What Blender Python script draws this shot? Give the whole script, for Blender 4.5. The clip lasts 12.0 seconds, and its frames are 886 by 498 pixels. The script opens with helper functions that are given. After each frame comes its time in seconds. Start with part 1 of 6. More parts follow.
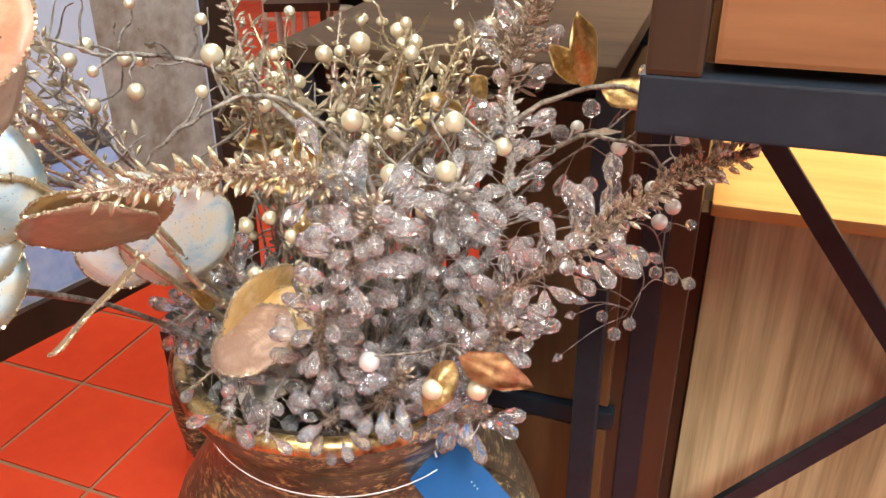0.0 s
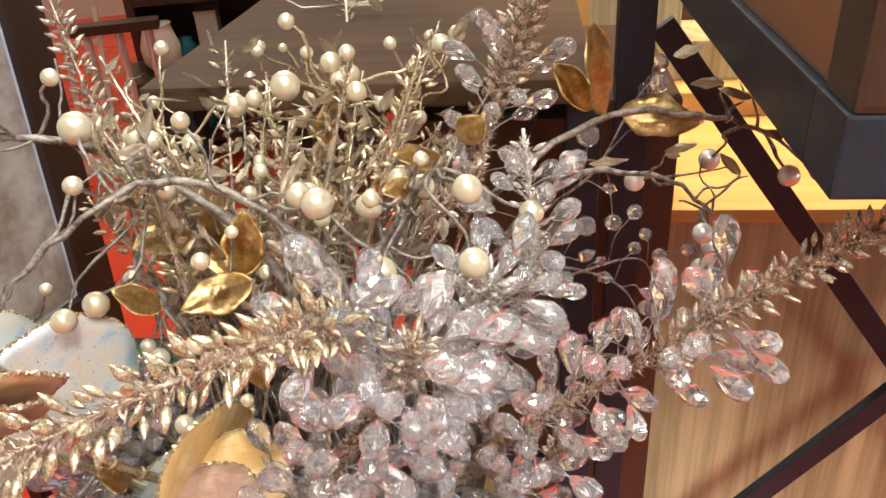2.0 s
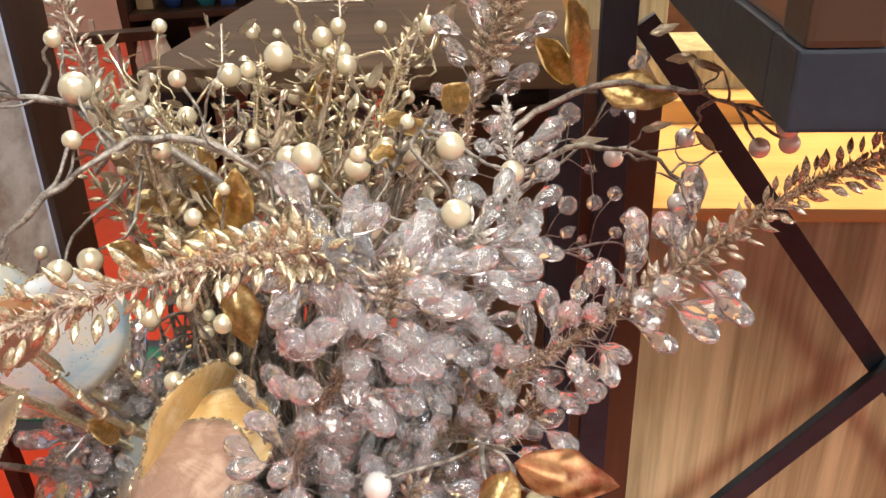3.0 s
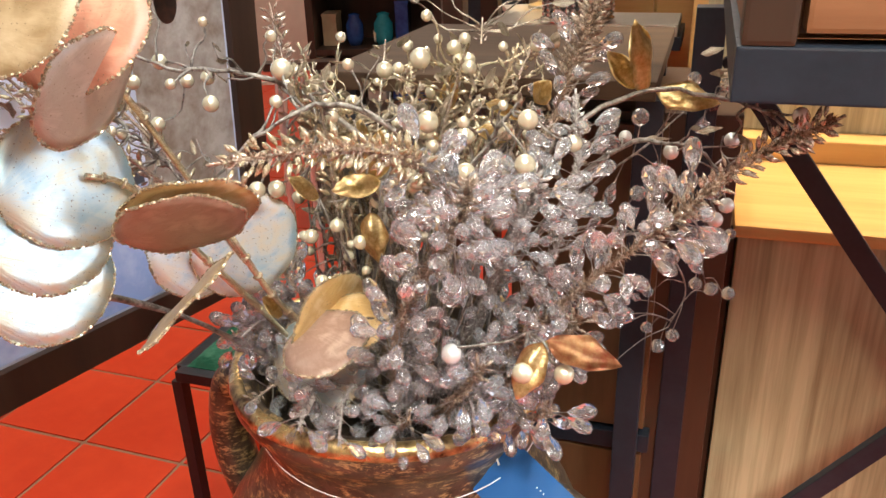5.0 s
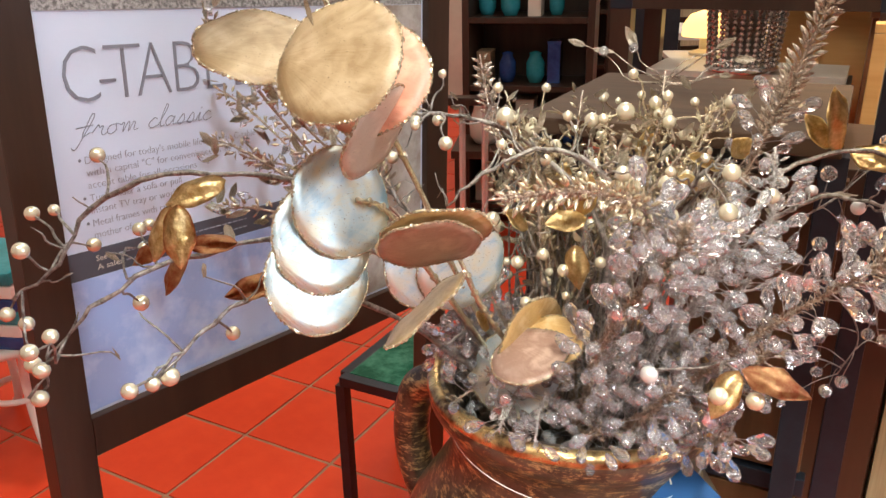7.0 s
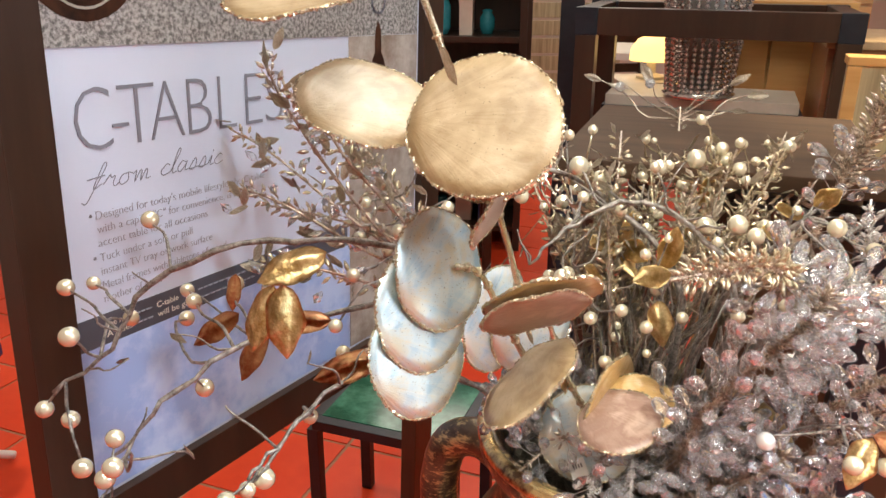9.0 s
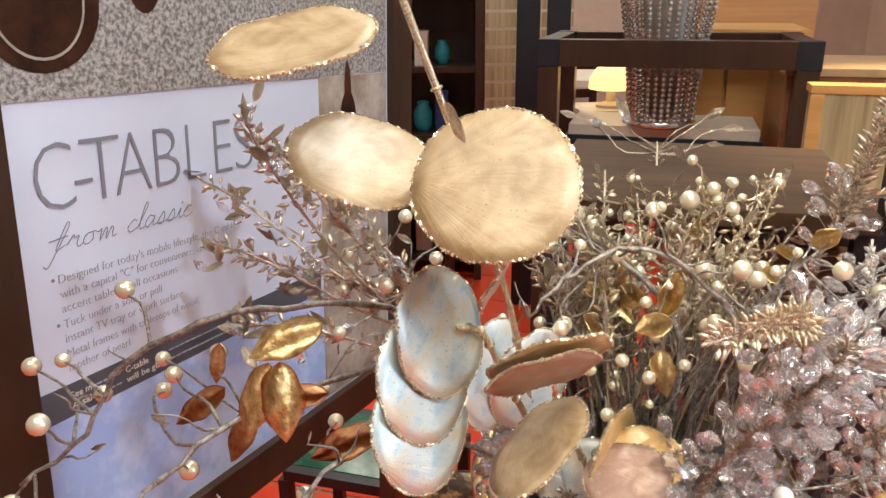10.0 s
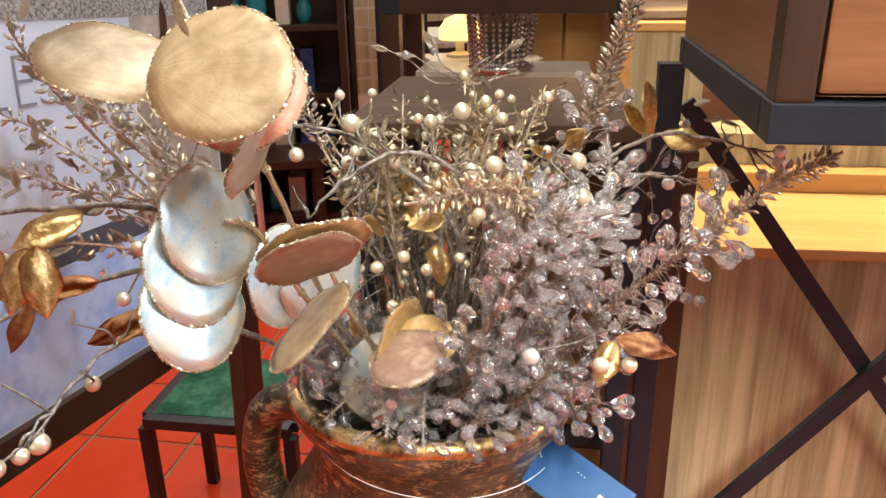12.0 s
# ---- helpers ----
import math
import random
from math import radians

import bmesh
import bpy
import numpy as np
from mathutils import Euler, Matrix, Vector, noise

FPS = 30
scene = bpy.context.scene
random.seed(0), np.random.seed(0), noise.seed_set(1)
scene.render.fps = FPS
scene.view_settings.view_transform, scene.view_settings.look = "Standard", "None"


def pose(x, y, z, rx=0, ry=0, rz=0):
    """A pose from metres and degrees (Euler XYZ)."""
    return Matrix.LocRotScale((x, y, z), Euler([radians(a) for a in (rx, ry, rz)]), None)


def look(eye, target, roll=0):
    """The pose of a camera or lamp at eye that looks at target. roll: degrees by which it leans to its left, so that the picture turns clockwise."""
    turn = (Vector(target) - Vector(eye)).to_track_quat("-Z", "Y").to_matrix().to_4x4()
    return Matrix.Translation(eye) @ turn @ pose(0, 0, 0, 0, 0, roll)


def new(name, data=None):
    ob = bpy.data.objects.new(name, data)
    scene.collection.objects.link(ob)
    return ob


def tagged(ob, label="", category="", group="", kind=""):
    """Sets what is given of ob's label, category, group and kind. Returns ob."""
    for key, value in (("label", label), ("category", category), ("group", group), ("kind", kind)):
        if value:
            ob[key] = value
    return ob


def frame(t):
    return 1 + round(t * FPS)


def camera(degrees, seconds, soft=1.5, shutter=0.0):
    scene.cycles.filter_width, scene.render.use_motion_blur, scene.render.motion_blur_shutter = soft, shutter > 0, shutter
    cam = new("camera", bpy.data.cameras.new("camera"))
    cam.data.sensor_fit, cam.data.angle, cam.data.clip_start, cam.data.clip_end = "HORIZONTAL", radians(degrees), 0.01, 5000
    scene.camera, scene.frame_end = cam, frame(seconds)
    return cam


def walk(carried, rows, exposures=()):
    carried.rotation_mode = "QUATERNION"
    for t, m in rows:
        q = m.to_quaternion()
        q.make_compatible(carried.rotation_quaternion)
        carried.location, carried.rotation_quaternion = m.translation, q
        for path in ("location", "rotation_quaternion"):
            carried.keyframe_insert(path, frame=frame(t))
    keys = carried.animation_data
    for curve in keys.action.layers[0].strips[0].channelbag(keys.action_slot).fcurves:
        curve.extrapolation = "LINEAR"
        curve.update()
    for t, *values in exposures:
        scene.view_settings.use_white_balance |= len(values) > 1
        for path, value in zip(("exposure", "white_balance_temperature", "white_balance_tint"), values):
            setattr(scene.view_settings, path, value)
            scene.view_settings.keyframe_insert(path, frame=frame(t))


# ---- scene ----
cam = camera(59.0, 12.0, soft=1.5)
METRES, EYE, TILT, LEAN, TURN = 1.0, 1.2, -28.5, 1.2, 0.0
ROWS = [
    (0.0, 0.0, 0.0, 0.0, -0.0, -0.0, 0.0),
    (0.5, -0.0252, 0.0472, 0.0309, -2.36, -0.31, 1.97),
    (1.0, -0.0473, 0.1075, 0.0523, -6.01, -1.04, 3.65),
    (1.5, -0.067, 0.1446, 0.0679, -8.76, -1.34, 5.57),
    (2.0, -0.0869, 0.1701, 0.0699, -11.73, -1.22, 8.51),
    (2.5, -0.0949, 0.1763, 0.054, -13.71, -0.61, 9.75),
    (3.0, -0.0918, 0.1533, 0.0324, -12.4, 0.58, 7.74),
    (3.5, -0.0956, 0.1175, 0.0082, -8.99, 1.63, 5.11),
    (5.5, -0.0727, -0.057, -0.0691, 0.43, 6.12, -0.0),
    (6.0, -0.0804, -0.0939, -0.0779, 3.23, 6.87, -2.1),
    (6.5, -0.0946, -0.1106, -0.0789, 5.83, 7.0, -3.43),
    (7.0, -0.1495, -0.1084, -0.069, 6.47, 7.13, -3.59),
    (9.0, -0.3178, -0.0678, -0.024, -0.82, 8.19, -1.19),
    (9.5, -0.3382, -0.0543, -0.0074, -1.98, 9.17, -0.42),
    (10.0, -0.3498, -0.0368, 0.0059, -3.83, 10.02, 1.22),
    (10.5, -0.346, -0.0247, -0.0002, -7.13, 9.64, 3.78),
    (11.0, -0.3304, -0.032, -0.0189, -9.98, 8.66, 5.5),
    (11.5, -0.29, -0.0623, -0.0431, -10.91, 7.94, 5.54),
    (12.0, -0.2557, -0.104, -0.0683, -10.65, 7.37, 5.38),
]
walk(cam, [(t, pose(0, 0, EYE, TILT, LEAN, TURN) @ pose(METRES * x, METRES * y, METRES * z, 90 + pitch, roll, yaw)) for t, x, y, z, yaw, pitch, roll in ROWS])

# ---- world, lights, exposure ----
world = bpy.data.worlds.new("World")
scene.world = world
world.use_nodes = True
sky = world.node_tree.nodes.new("ShaderNodeTexSky")
sky.sky_type, sky.sun_disc, sky.sun_elevation, sky.sun_rotation = "NISHITA", False, radians(40), radians(200)
world.node_tree.links.new(sky.outputs[0], world.node_tree.nodes["Background"].inputs[0])
world.node_tree.nodes["Background"].inputs[1].default_value = 0.10

# daylight in the opening of an assumed shop window, out of view
data = bpy.data.lights.new("assumed_daylight", "AREA")
data.shape, data.size, data.size_y, data.energy, data.color = "RECTANGLE", 1.9, 1.5, 130, (0.76, 0.88, 1.0)
new("assumed_daylight", data).matrix_world = pose(3.67, -0.75, 1.85, 0, 90, 0)


# Spots out of view; highlights and shadows suggest some, others only fill dark places.
def spot_lamp(eye, target, watts, colour=(1.0, 0.86, 0.68), size=0.07, angle=60):
    data = bpy.data.lights.new("unseen_spot", "SPOT")
    data.energy, data.color, data.shadow_soft_size = watts, colour, size
    data.spot_size, data.spot_blend = radians(angle), 0.6
    ob = new("unseen_spot", data)
    ob.matrix_world = look(eye, target)
    return ob


def ceiling_panel(x, y, w, d, watts, colour=(1.0, 0.90, 0.78)):
    data = bpy.data.lights.new("ceiling_light", "AREA")
    data.shape, data.size, data.size_y, data.energy, data.color = "RECTANGLE", w, d, watts, colour
    ob = new("ceiling_light", data)
    ob.matrix_world = pose(x, y, 2.96)
    return ob


ceiling_panel(-0.2, -0.3, 1.6, 1.2, 46, (0.96, 0.98, 0.90))
ceiling_panel(0.0, 2.8, 1.6, 1.6, 30, (0.98, 0.96, 0.84))
ceiling_panel(0.2, 5.0, 2.0, 1.2, 55)
spot_lamp((-0.9, -0.6, 2.9), (0.0, 0.55, 0.80), 22, (0.97, 0.95, 0.80))
spot_lamp((0.35, -1.3, 2.8), (0.07, 0.55, 0.80), 250, (0.95, 0.98, 0.93), 0.20, 24)
spot_lamp((0.95, 1.5, 2.9), (0.72, 1.06, 0.76), 400, (1.0, 0.78, 0.44), angle=38)
spot_lamp((1.15, -0.1, 2.65), (-0.55, 0.82, 0.70), 105, (0.70, 0.85, 1.0), 0.06, 28)
spot_lamp((0.1, 1.5, 2.9), (0.0, 0.6, 0.90), 85, (0.97, 0.97, 0.88), 0.04)
# fills added for the left tiles and the cabinet front; no lamps known there
spot_lamp((-1.6, 2.0, 2.9), (-1.0, 1.5, 0.0), 130)
spot_lamp((-0.25, -1.6, 2.75), (0.62, 0.85, 0.50), 265, (1.0, 0.90, 0.72), 0.35, 26)

# ---- materials ----


def material(name, base=(0.5, 0.5, 0.5), rough=0.5, metal=0.0, second=None, scale=20.0, bump=0.0, bump_scale=None, stretch=(1, 1, 1), trans=0.0, ior=1.45, coat=0.0, sheen=0.0, amount=(0.35, 0.65), rough2=None):
    """A procedural material: two colours mixed by two scales of noise, with roughness variation and bump."""
    m = bpy.data.materials.new(name)
    m.use_nodes = True
    nt = m.node_tree
    b = nt.nodes["Principled BSDF"]
    b.inputs["Base Color"].default_value = (*base, 1)
    b.inputs["Roughness"].default_value = rough
    b.inputs["Metallic"].default_value = metal
    b.inputs["Transmission Weight"].default_value = trans
    b.inputs["IOR"].default_value = ior
    b.inputs["Coat Weight"].default_value = coat
    if second is None and bump == 0:
        return m
    tc = nt.nodes.new("ShaderNodeTexCoord")
    mp = nt.nodes.new("ShaderNodeMapping")
    mp.inputs["Scale"].default_value = stretch
    nt.links.new(tc.outputs["Object"], mp.inputs[0])
    n1 = nt.nodes.new("ShaderNodeTexNoise")
    n1.inputs["Scale"].default_value, n1.inputs["Detail"].default_value, n1.inputs["Roughness"].default_value = scale, 8, 0.65
    nt.links.new(mp.outputs[0], n1.inputs[0])
    if second is not None:
        n2 = nt.nodes.new("ShaderNodeTexNoise")
        n2.inputs["Scale"].default_value, n2.inputs["Detail"].default_value = scale * 6, 4
        nt.links.new(mp.outputs[0], n2.inputs[0])
        add = nt.nodes.new("ShaderNodeMath")
        add.operation = "MULTIPLY_ADD"
        add.inputs[1].default_value = 0.3
        nt.links.new(n2.outputs[0], add.inputs[0])
        nt.links.new(n1.outputs[0], add.inputs[2])
        ramp = nt.nodes.new("ShaderNodeValToRGB")
        ramp.color_ramp.elements[0].position, ramp.color_ramp.elements[1].position = amount[0] + 0.15, amount[1] + 0.15
        ramp.color_ramp.elements[0].color, ramp.color_ramp.elements[1].color = (*base, 1), (*second, 1)
        nt.links.new(add.outputs[0], ramp.inputs[0])
        nt.links.new(ramp.outputs[0], b.inputs["Base Color"])
        if rough2 is not None:
            mr = nt.nodes.new("ShaderNodeMapRange")
            mr.inputs[3].default_value, mr.inputs[4].default_value = rough, rough2
            nt.links.new(n1.outputs[0], mr.inputs[0])
            nt.links.new(mr.outputs[0], b.inputs["Roughness"])
    if bump:
        n3 = nt.nodes.new("ShaderNodeTexNoise")
        n3.inputs["Scale"].default_value, n3.inputs["Detail"].default_value = bump_scale or scale * 3, 5
        nt.links.new(mp.outputs[0], n3.inputs[0])
        bp = nt.nodes.new("ShaderNodeBump")
        bp.inputs["Strength"].default_value, bp.inputs["Distance"].default_value = bump, 0.002
        nt.links.new(n3.outputs[0], bp.inputs["Height"])
        nt.links.new(bp.outputs[0], b.inputs["Normal"])
    return m


TILE = material("red_tile", (0.62, 0.045, 0.012), 0.34, second=(0.72, 0.07, 0.02), scale=3, bump=0.15, bump_scale=25)
GROUT = material("grout", (0.38, 0.21, 0.13), 0.85, second=(0.30, 0.16, 0.10), scale=30, bump=0.3)
PLASTER = material("plaster", (0.62, 0.55, 0.46), 0.8, second=(0.55, 0.48, 0.40), scale=3, bump=0.2)
CEIL = material("ceiling_paint", (0.55, 0.5, 0.44), 0.9, second=(0.5, 0.45, 0.4), scale=2, bump=0.1)
DARKWOOD = material("espresso_wood", (0.030, 0.015, 0.009), 0.38, second=(0.055, 0.027, 0.016), scale=9, stretch=(1, 1, 0.12), bump=0.15)
BLACKMETAL = material("black_iron", (0.008, 0.012, 0.019), 0.42, second=(0.015, 0.020, 0.030), scale=25, bump=0.2)
BROWNTOP = material("grey_brown_wood", (0.034, 0.016, 0.007), 0.9, second=(0.066, 0.034, 0.016), scale=10, stretch=(0.12, 1, 1), bump=0.2, bump_scale=60)
CHESTWOOD = material("walnut_wood", (0.16, 0.062, 0.026), 0.36, second=(0.27, 0.12, 0.055), scale=14, stretch=(0.10, 0.10, 1), bump=0.2, bump_scale=70)
OAK = material("golden_oak", (0.50, 0.27, 0.085), 0.42, second=(0.62, 0.37, 0.14), scale=12, stretch=(0.08, 1, 1), bump=0.15, bump_scale=60)
OAKPANEL = material("limed_oak", (0.25, 0.205, 0.115), 0.5, second=(0.52, 0.45, 0.28), scale=30, stretch=(1, 1, 0.035), bump=0.2, bump_scale=60)
PAPER = material("poster_paper", (0.62, 0.66, 0.78), 0.22, second=(0.66, 0.70, 0.81), scale=2)
MARBLE = material("green_marble", (0.008, 0.075, 0.045), 0.12, second=(0.06, 0.22, 0.15), scale=14, amount=(0.4, 0.7))

# ---- building helpers ----
A20 = radians(-20)


def box_bm(bm, x0, y0, z0, x1, y1, z1, bevel=0.0):
    vs = [bm.verts.new((x, y, z)) for x in (x0, x1) for y in (y0, y1) for z in (z0, z1)]
    fs = [bm.faces.new([vs[i] for i in f]) for f in ((0, 1, 3, 2), (4, 6, 7, 5), (0, 4, 5, 1), (2, 3, 7, 6), (0, 2, 6, 4), (1, 5, 7, 3))]
    if bevel:
        es = list({e for f in fs for e in f.edges})
        bmesh.ops.bevel(bm, geom=es, offset=bevel, segments=2, affect="EDGES", profile=0.7)
    return bm


def mesh_of(bm, name, mats, smooth=False):
    bmesh.ops.recalc_face_normals(bm, faces=bm.faces)
    me = bpy.data.meshes.new(name)
    bm.to_mesh(me)
    bm.free()
    for m in mats if isinstance(mats, (list, tuple)) else [mats]:
        me.materials.append(m)
    if smooth:
        me.shade_smooth()
    return me


def part(name, bm, mats, parent=None, label="", smooth=False, m=None):
    ob = new(name, mesh_of(bm, name, mats, smooth))
    if parent is not None:
        ob.parent = parent
    if m is not None:
        ob.matrix_basis = m
    if label:
        ob["label"] = label
    return ob


def box_part(name, a, b, mat, parent=None, bevel=0.002, label=""):
    return part(name, box_bm(bmesh.new(), *a, *b, bevel), mat, parent, label)


def bar_part(name, a, b, w, h, mat, parent=None, up=(0, 0, 1), bevel=0.0015, label=""):
    """A straight bar of section w x h from a to b."""
    a, b = Vector(a), Vector(b)
    d = (b - a).normalized()
    s = d.cross(Vector(up)).normalized()
    u = s.cross(d)
    bm = box_bm(bmesh.new(), -w / 2, 0, -h / 2, w / 2, (b - a).length, h / 2, bevel)
    m = Matrix((s, d, u)).transposed().to_4x4()
    m.translation = a
    bmesh.ops.transform(bm, matrix=m, verts=bm.verts)
    return part(name, bm, mat, parent, label)


def thing(name, m=None, label="", category="", group="", kind=""):
    ob = new(name)
    ob.empty_display_size = 0.05
    if m is not None:
        ob.matrix_basis = m
    return tagged(ob, label, category, group, kind)


def turned(x, y, z, deg=-20):
    return pose(x, y, z, 0, 0, deg)


# ---- the room ----
ROOM = (-3.2, -2.2, 3.6, 6.4, 3.0)


def room():
    x0, y0, x1, y1, h = ROOM
    floor = part("floor", box_bm(bmesh.new(), x0, y0, -0.1, x1, y1, -0.004), GROUT)
    tagged(floor, "glossy red ceramic tile floor with grout joints", "floor", kind="structure")
    for name, a, b in (("wall_north", (x0 - 0.15, y1, -0.1), (x1 + 0.15, y1 + 0.15, h)), ("wall_south", (x0 - 0.15, y0 - 0.15, -0.1), (x1 + 0.15, y0, h)),
                       ("wall_west", (x0 - 0.15, y0, -0.1), (x0, y1, h)), ("wall_east", (x1, 0.25, -0.1), (x1 + 0.15, y1, h)), ("wall_east_end", (x1, y0, -0.1), (x1 + 0.15, -1.75, h)),
                       ("wall_east_sill", (x1, -1.75, -0.1), (x1 + 0.15, 0.25, 1.05)), ("wall_east_head", (x1, -1.75, 2.65), (x1 + 0.15, 0.25, h))):
        tagged(box_part(name, a, b, PLASTER, bevel=0), "plain beige plastered shop wall", "wall", kind="structure")
    tagged(box_part("ceiling", (x0, y0, h), (x1, y1, h + 0.1), CEIL, bevel=0), "plain pale shop ceiling", "ceiling", kind="structure")
    # Unseen window, put in to account for cool reflections from the right.
    w = thing("assumed_window", pose(x1, -0.75, 1.05), "large assumed shop window out of view, in a dark wooden frame", "window", kind="structure")
    for y in (-0.97, 0.0, 0.97):
        box_part("window_frame", (0.03, y - 0.03, 0.03), (0.06, y + 0.03, 1.57), DARKWOOD, w)
    for z in (0.0, 1.57):
        box_part("window_frame", (0.03, -1.0, z), (0.06, 1.0, z + 0.03), DARKWOOD, w)
    return floor


FLOOR = room()

# sign stand: a dark wooden easel frame with a poster
SIGN = pose(-0.679, 0.601, 0.689, 0, 3.0, 60) @ Matrix.Translation((0, 0, -0.69))


def sign_stand():
    s = thing("sign_stand", SIGN, "dark wooden floor sign stand holding a printed poster", "sign")
    w, z0, z1 = 0.625, 0.690, 1.85
    bar_part("post", (-0.0245, 0, 0.004), (-0.0245, 0, z1 + 0.07), 0.03, 0.048, DARKWOOD, s, up=(1, 0, 0))
    bar_part("post", (w + 0.029, 0, 0.036), (w + 0.029, 0, z1 + 0.07), 0.03, 0.057, DARKWOOD, s, up=(1, 0, 0))
    bar_part("bottom_rail", (0.0, 0, z0 - 0.025), (w, 0, z0 - 0.025), 0.03, 0.05, DARKWOOD, s)
    bar_part("top_rail", (0.0, 0, z1 + 0.03), (w, 0, z1 + 0.03), 0.03, 0.06, DARKWOOD, s)
    box_part("poster", (0, -0.004, z0), (w, 0.004, z1), PAPER, s, bevel=0)
    return s


SIGN_THING = sign_stand()


def green_table():
    s = thing("side_table", turned(-0.574, 1.312, 0), "low black iron side table with a green marble top", "table")
    h, w, d = 0.339, 0.30, 0.24
    box_part("top", (0.012, 0.012, h - 0.016), (w - 0.012, d - 0.012, h), MARBLE, s, label="polished green marble slab")
    for a, b in (((0, 0), (w, 0)), ((0, d), (w, d))):
        bar_part("rail", (*a, h - 0.012), (*b, h - 0.012), 0.024, 0.022, BLACKMETAL, s)
    for a, b in (((0, 0.012), (0, d - 0.012)), ((w, 0.012), (w, d - 0.012))):
        bar_part("rail", (*a, h - 0.012), (*b, h - 0.012), 0.024, 0.022, BLACKMETAL, s)
    for x in (0, w):
        for y in (0, d):
            bar_part("leg", (x, y, 0), (x, y, h - 0.024), 0.024, 0.024, BLACKMETAL, s, up=(1, 0, 0))
    return s


green_table()


def console():
    """The chest of drawers on its black iron frame, with a crossed brace between the rear legs."""
    s = thing("console_table", turned(0.097, 0.389, 0), "walnut drawer console on a black iron frame with crossed braces", "table")
    w, d, zb, zt = 0.60, 0.474, 1.056, 1.087
    for a, b in (((0, 0.016), (w, 0.016)), ((0, d - 0.016), (w, d - 0.016))):
        bar_part("rail", (*a, (zb + zt) / 2), (*b, (zb + zt) / 2), 0.032, zt - zb, BLACKMETAL, s)
    for x in (0.016, w - 0.016):
        bar_part("rail", (x, 0.032, (zb + zt) / 2), (x, d - 0.032, (zb + zt) / 2), 0.032, zt - zb, BLACKMETAL, s)
        bar_part("leg", (x - (0.027 if x < 0.1 else 0), d - 0.016, 0), (x - (0.027 if x < 0.1 else 0), d - 0.016, zb), 0.03, 0.032, BLACKMETAL, s, up=(1, 0, 0))
    bar_part("brace", (0.012, d - 0.010, 1.004), (w - 0.012, d - 0.010, 0.236), 0.012, 0.024, BLACKMETAL, s)
    bar_part("brace", (w - 0.012, d - 0.024, 1.004), (0.012, d - 0.024, 0.236), 0.012, 0.024, BLACKMETAL, s)
    body = box_part("case", (0.004, 0.03, zt), (w - 0.004, d, zt + 0.30), CHESTWOOD, s, 0.003)
    box_part("corner_post", (0.002, 0.0, zt), (0.03, 0.03, zt + 0.30), DARKWOOD, s, 0.003)
    box_part("drawer", (0.034, 0.006, zt + 0.006), (w / 2 - 0.004, 0.029, zt + 0.29), CHESTWOOD, s, 0.003)
    box_part("drawer", (w / 2 + 0.004, 0.006, zt + 0.006), (w - 0.034, 0.029, zt + 0.29), CHESTWOOD, s, 0.003)
    return s


console()


def oak_cabinet():
    s = thing("cabinet", turned(0.345, 0.917, 0), "light oak cabinet with a golden lit top", "cabinet")
    box_part("body", (0.0, 0.0, 0.0), (1.1, 0.5, 0.745), OAKPANEL, s)
    # dark strip that closes the gap left of the body
    box_part("side_strip", (-0.085, 0.02, 0.0), (-0.001, 0.06, 0.738), DARKWOOD, s)
    box_part("top", (-0.006, -0.006, 0.745), (1.11, 0.51, 0.763), OAK, s, 0.004)
    box_part("back_rail", (0.0, 0.30, 0.763), (1.1, 0.50, 0.80), OAK, s, 0.003)
    box_part("upstand", (0.0, 0.36, 0.80), (1.1, 0.49, 0.86), OAKPANEL, s, 0.003)
    return s


oak_cabinet()


def back_table():
    s = thing("display_table", turned(-0.183, 0.835, 0), "grey-brown wooden display table with black legs", "table")
    w, d, h = 0.36, 0.38, 1.0
    box_part("top", (0, 0, h - 0.02), (w, d, h), BROWNTOP, s, 0.003)
    for x in (0.02, w - 0.02):
        for y in (0.03, d - 0.03):
            x1 = x + (0.014 if x > 0.1 and y < 0.1 else 0)
            bar_part("leg", (x1, y, 0), (x1, y, h - 0.021), 0.028, 0.028, BLACKMETAL, s, up=(1, 0, 0))
    return s


back_table()

# ---- materials of the arrangement ----


def glitter_material(name, base, second, scale=900.0, rough=0.28, metal=0.6):
    """Sparkling flakes: every small cell turns its own way."""
    m = bpy.data.materials.new(name)
    m.use_nodes = True
    nt = m.node_tree
    b = nt.nodes["Principled BSDF"]
    tc = nt.nodes.new("ShaderNodeTexCoord")
    vo = nt.nodes.new("ShaderNodeTexVoronoi")
    vo.inputs["Scale"].default_value = scale
    nt.links.new(tc.outputs["Object"], vo.inputs["Vector"])
    mix = nt.nodes.new("ShaderNodeMix")
    mix.data_type = "RGBA"
    mix.inputs["A"].default_value, mix.inputs["B"].default_value = (*base, 1), (*second, 1)
    sep = nt.nodes.new("ShaderNodeSeparateColor")
    nt.links.new(vo.outputs["Color"], sep.inputs[0])
    nt.links.new(sep.outputs[0], mix.inputs["Factor"])
    nt.links.new(mix.outputs["Result"], b.inputs["Base Color"])
    bp = nt.nodes.new("ShaderNodeBump")
    bp.inputs["Strength"].default_value, bp.inputs["Distance"].default_value = 1.0, 0.0024
    nt.links.new(sep.outputs[1], bp.inputs["Height"])
    nt.links.new(bp.outputs[0], b.inputs["Normal"])
    b.inputs["Metallic"].default_value, b.inputs["Roughness"].default_value = metal, rough
    return m


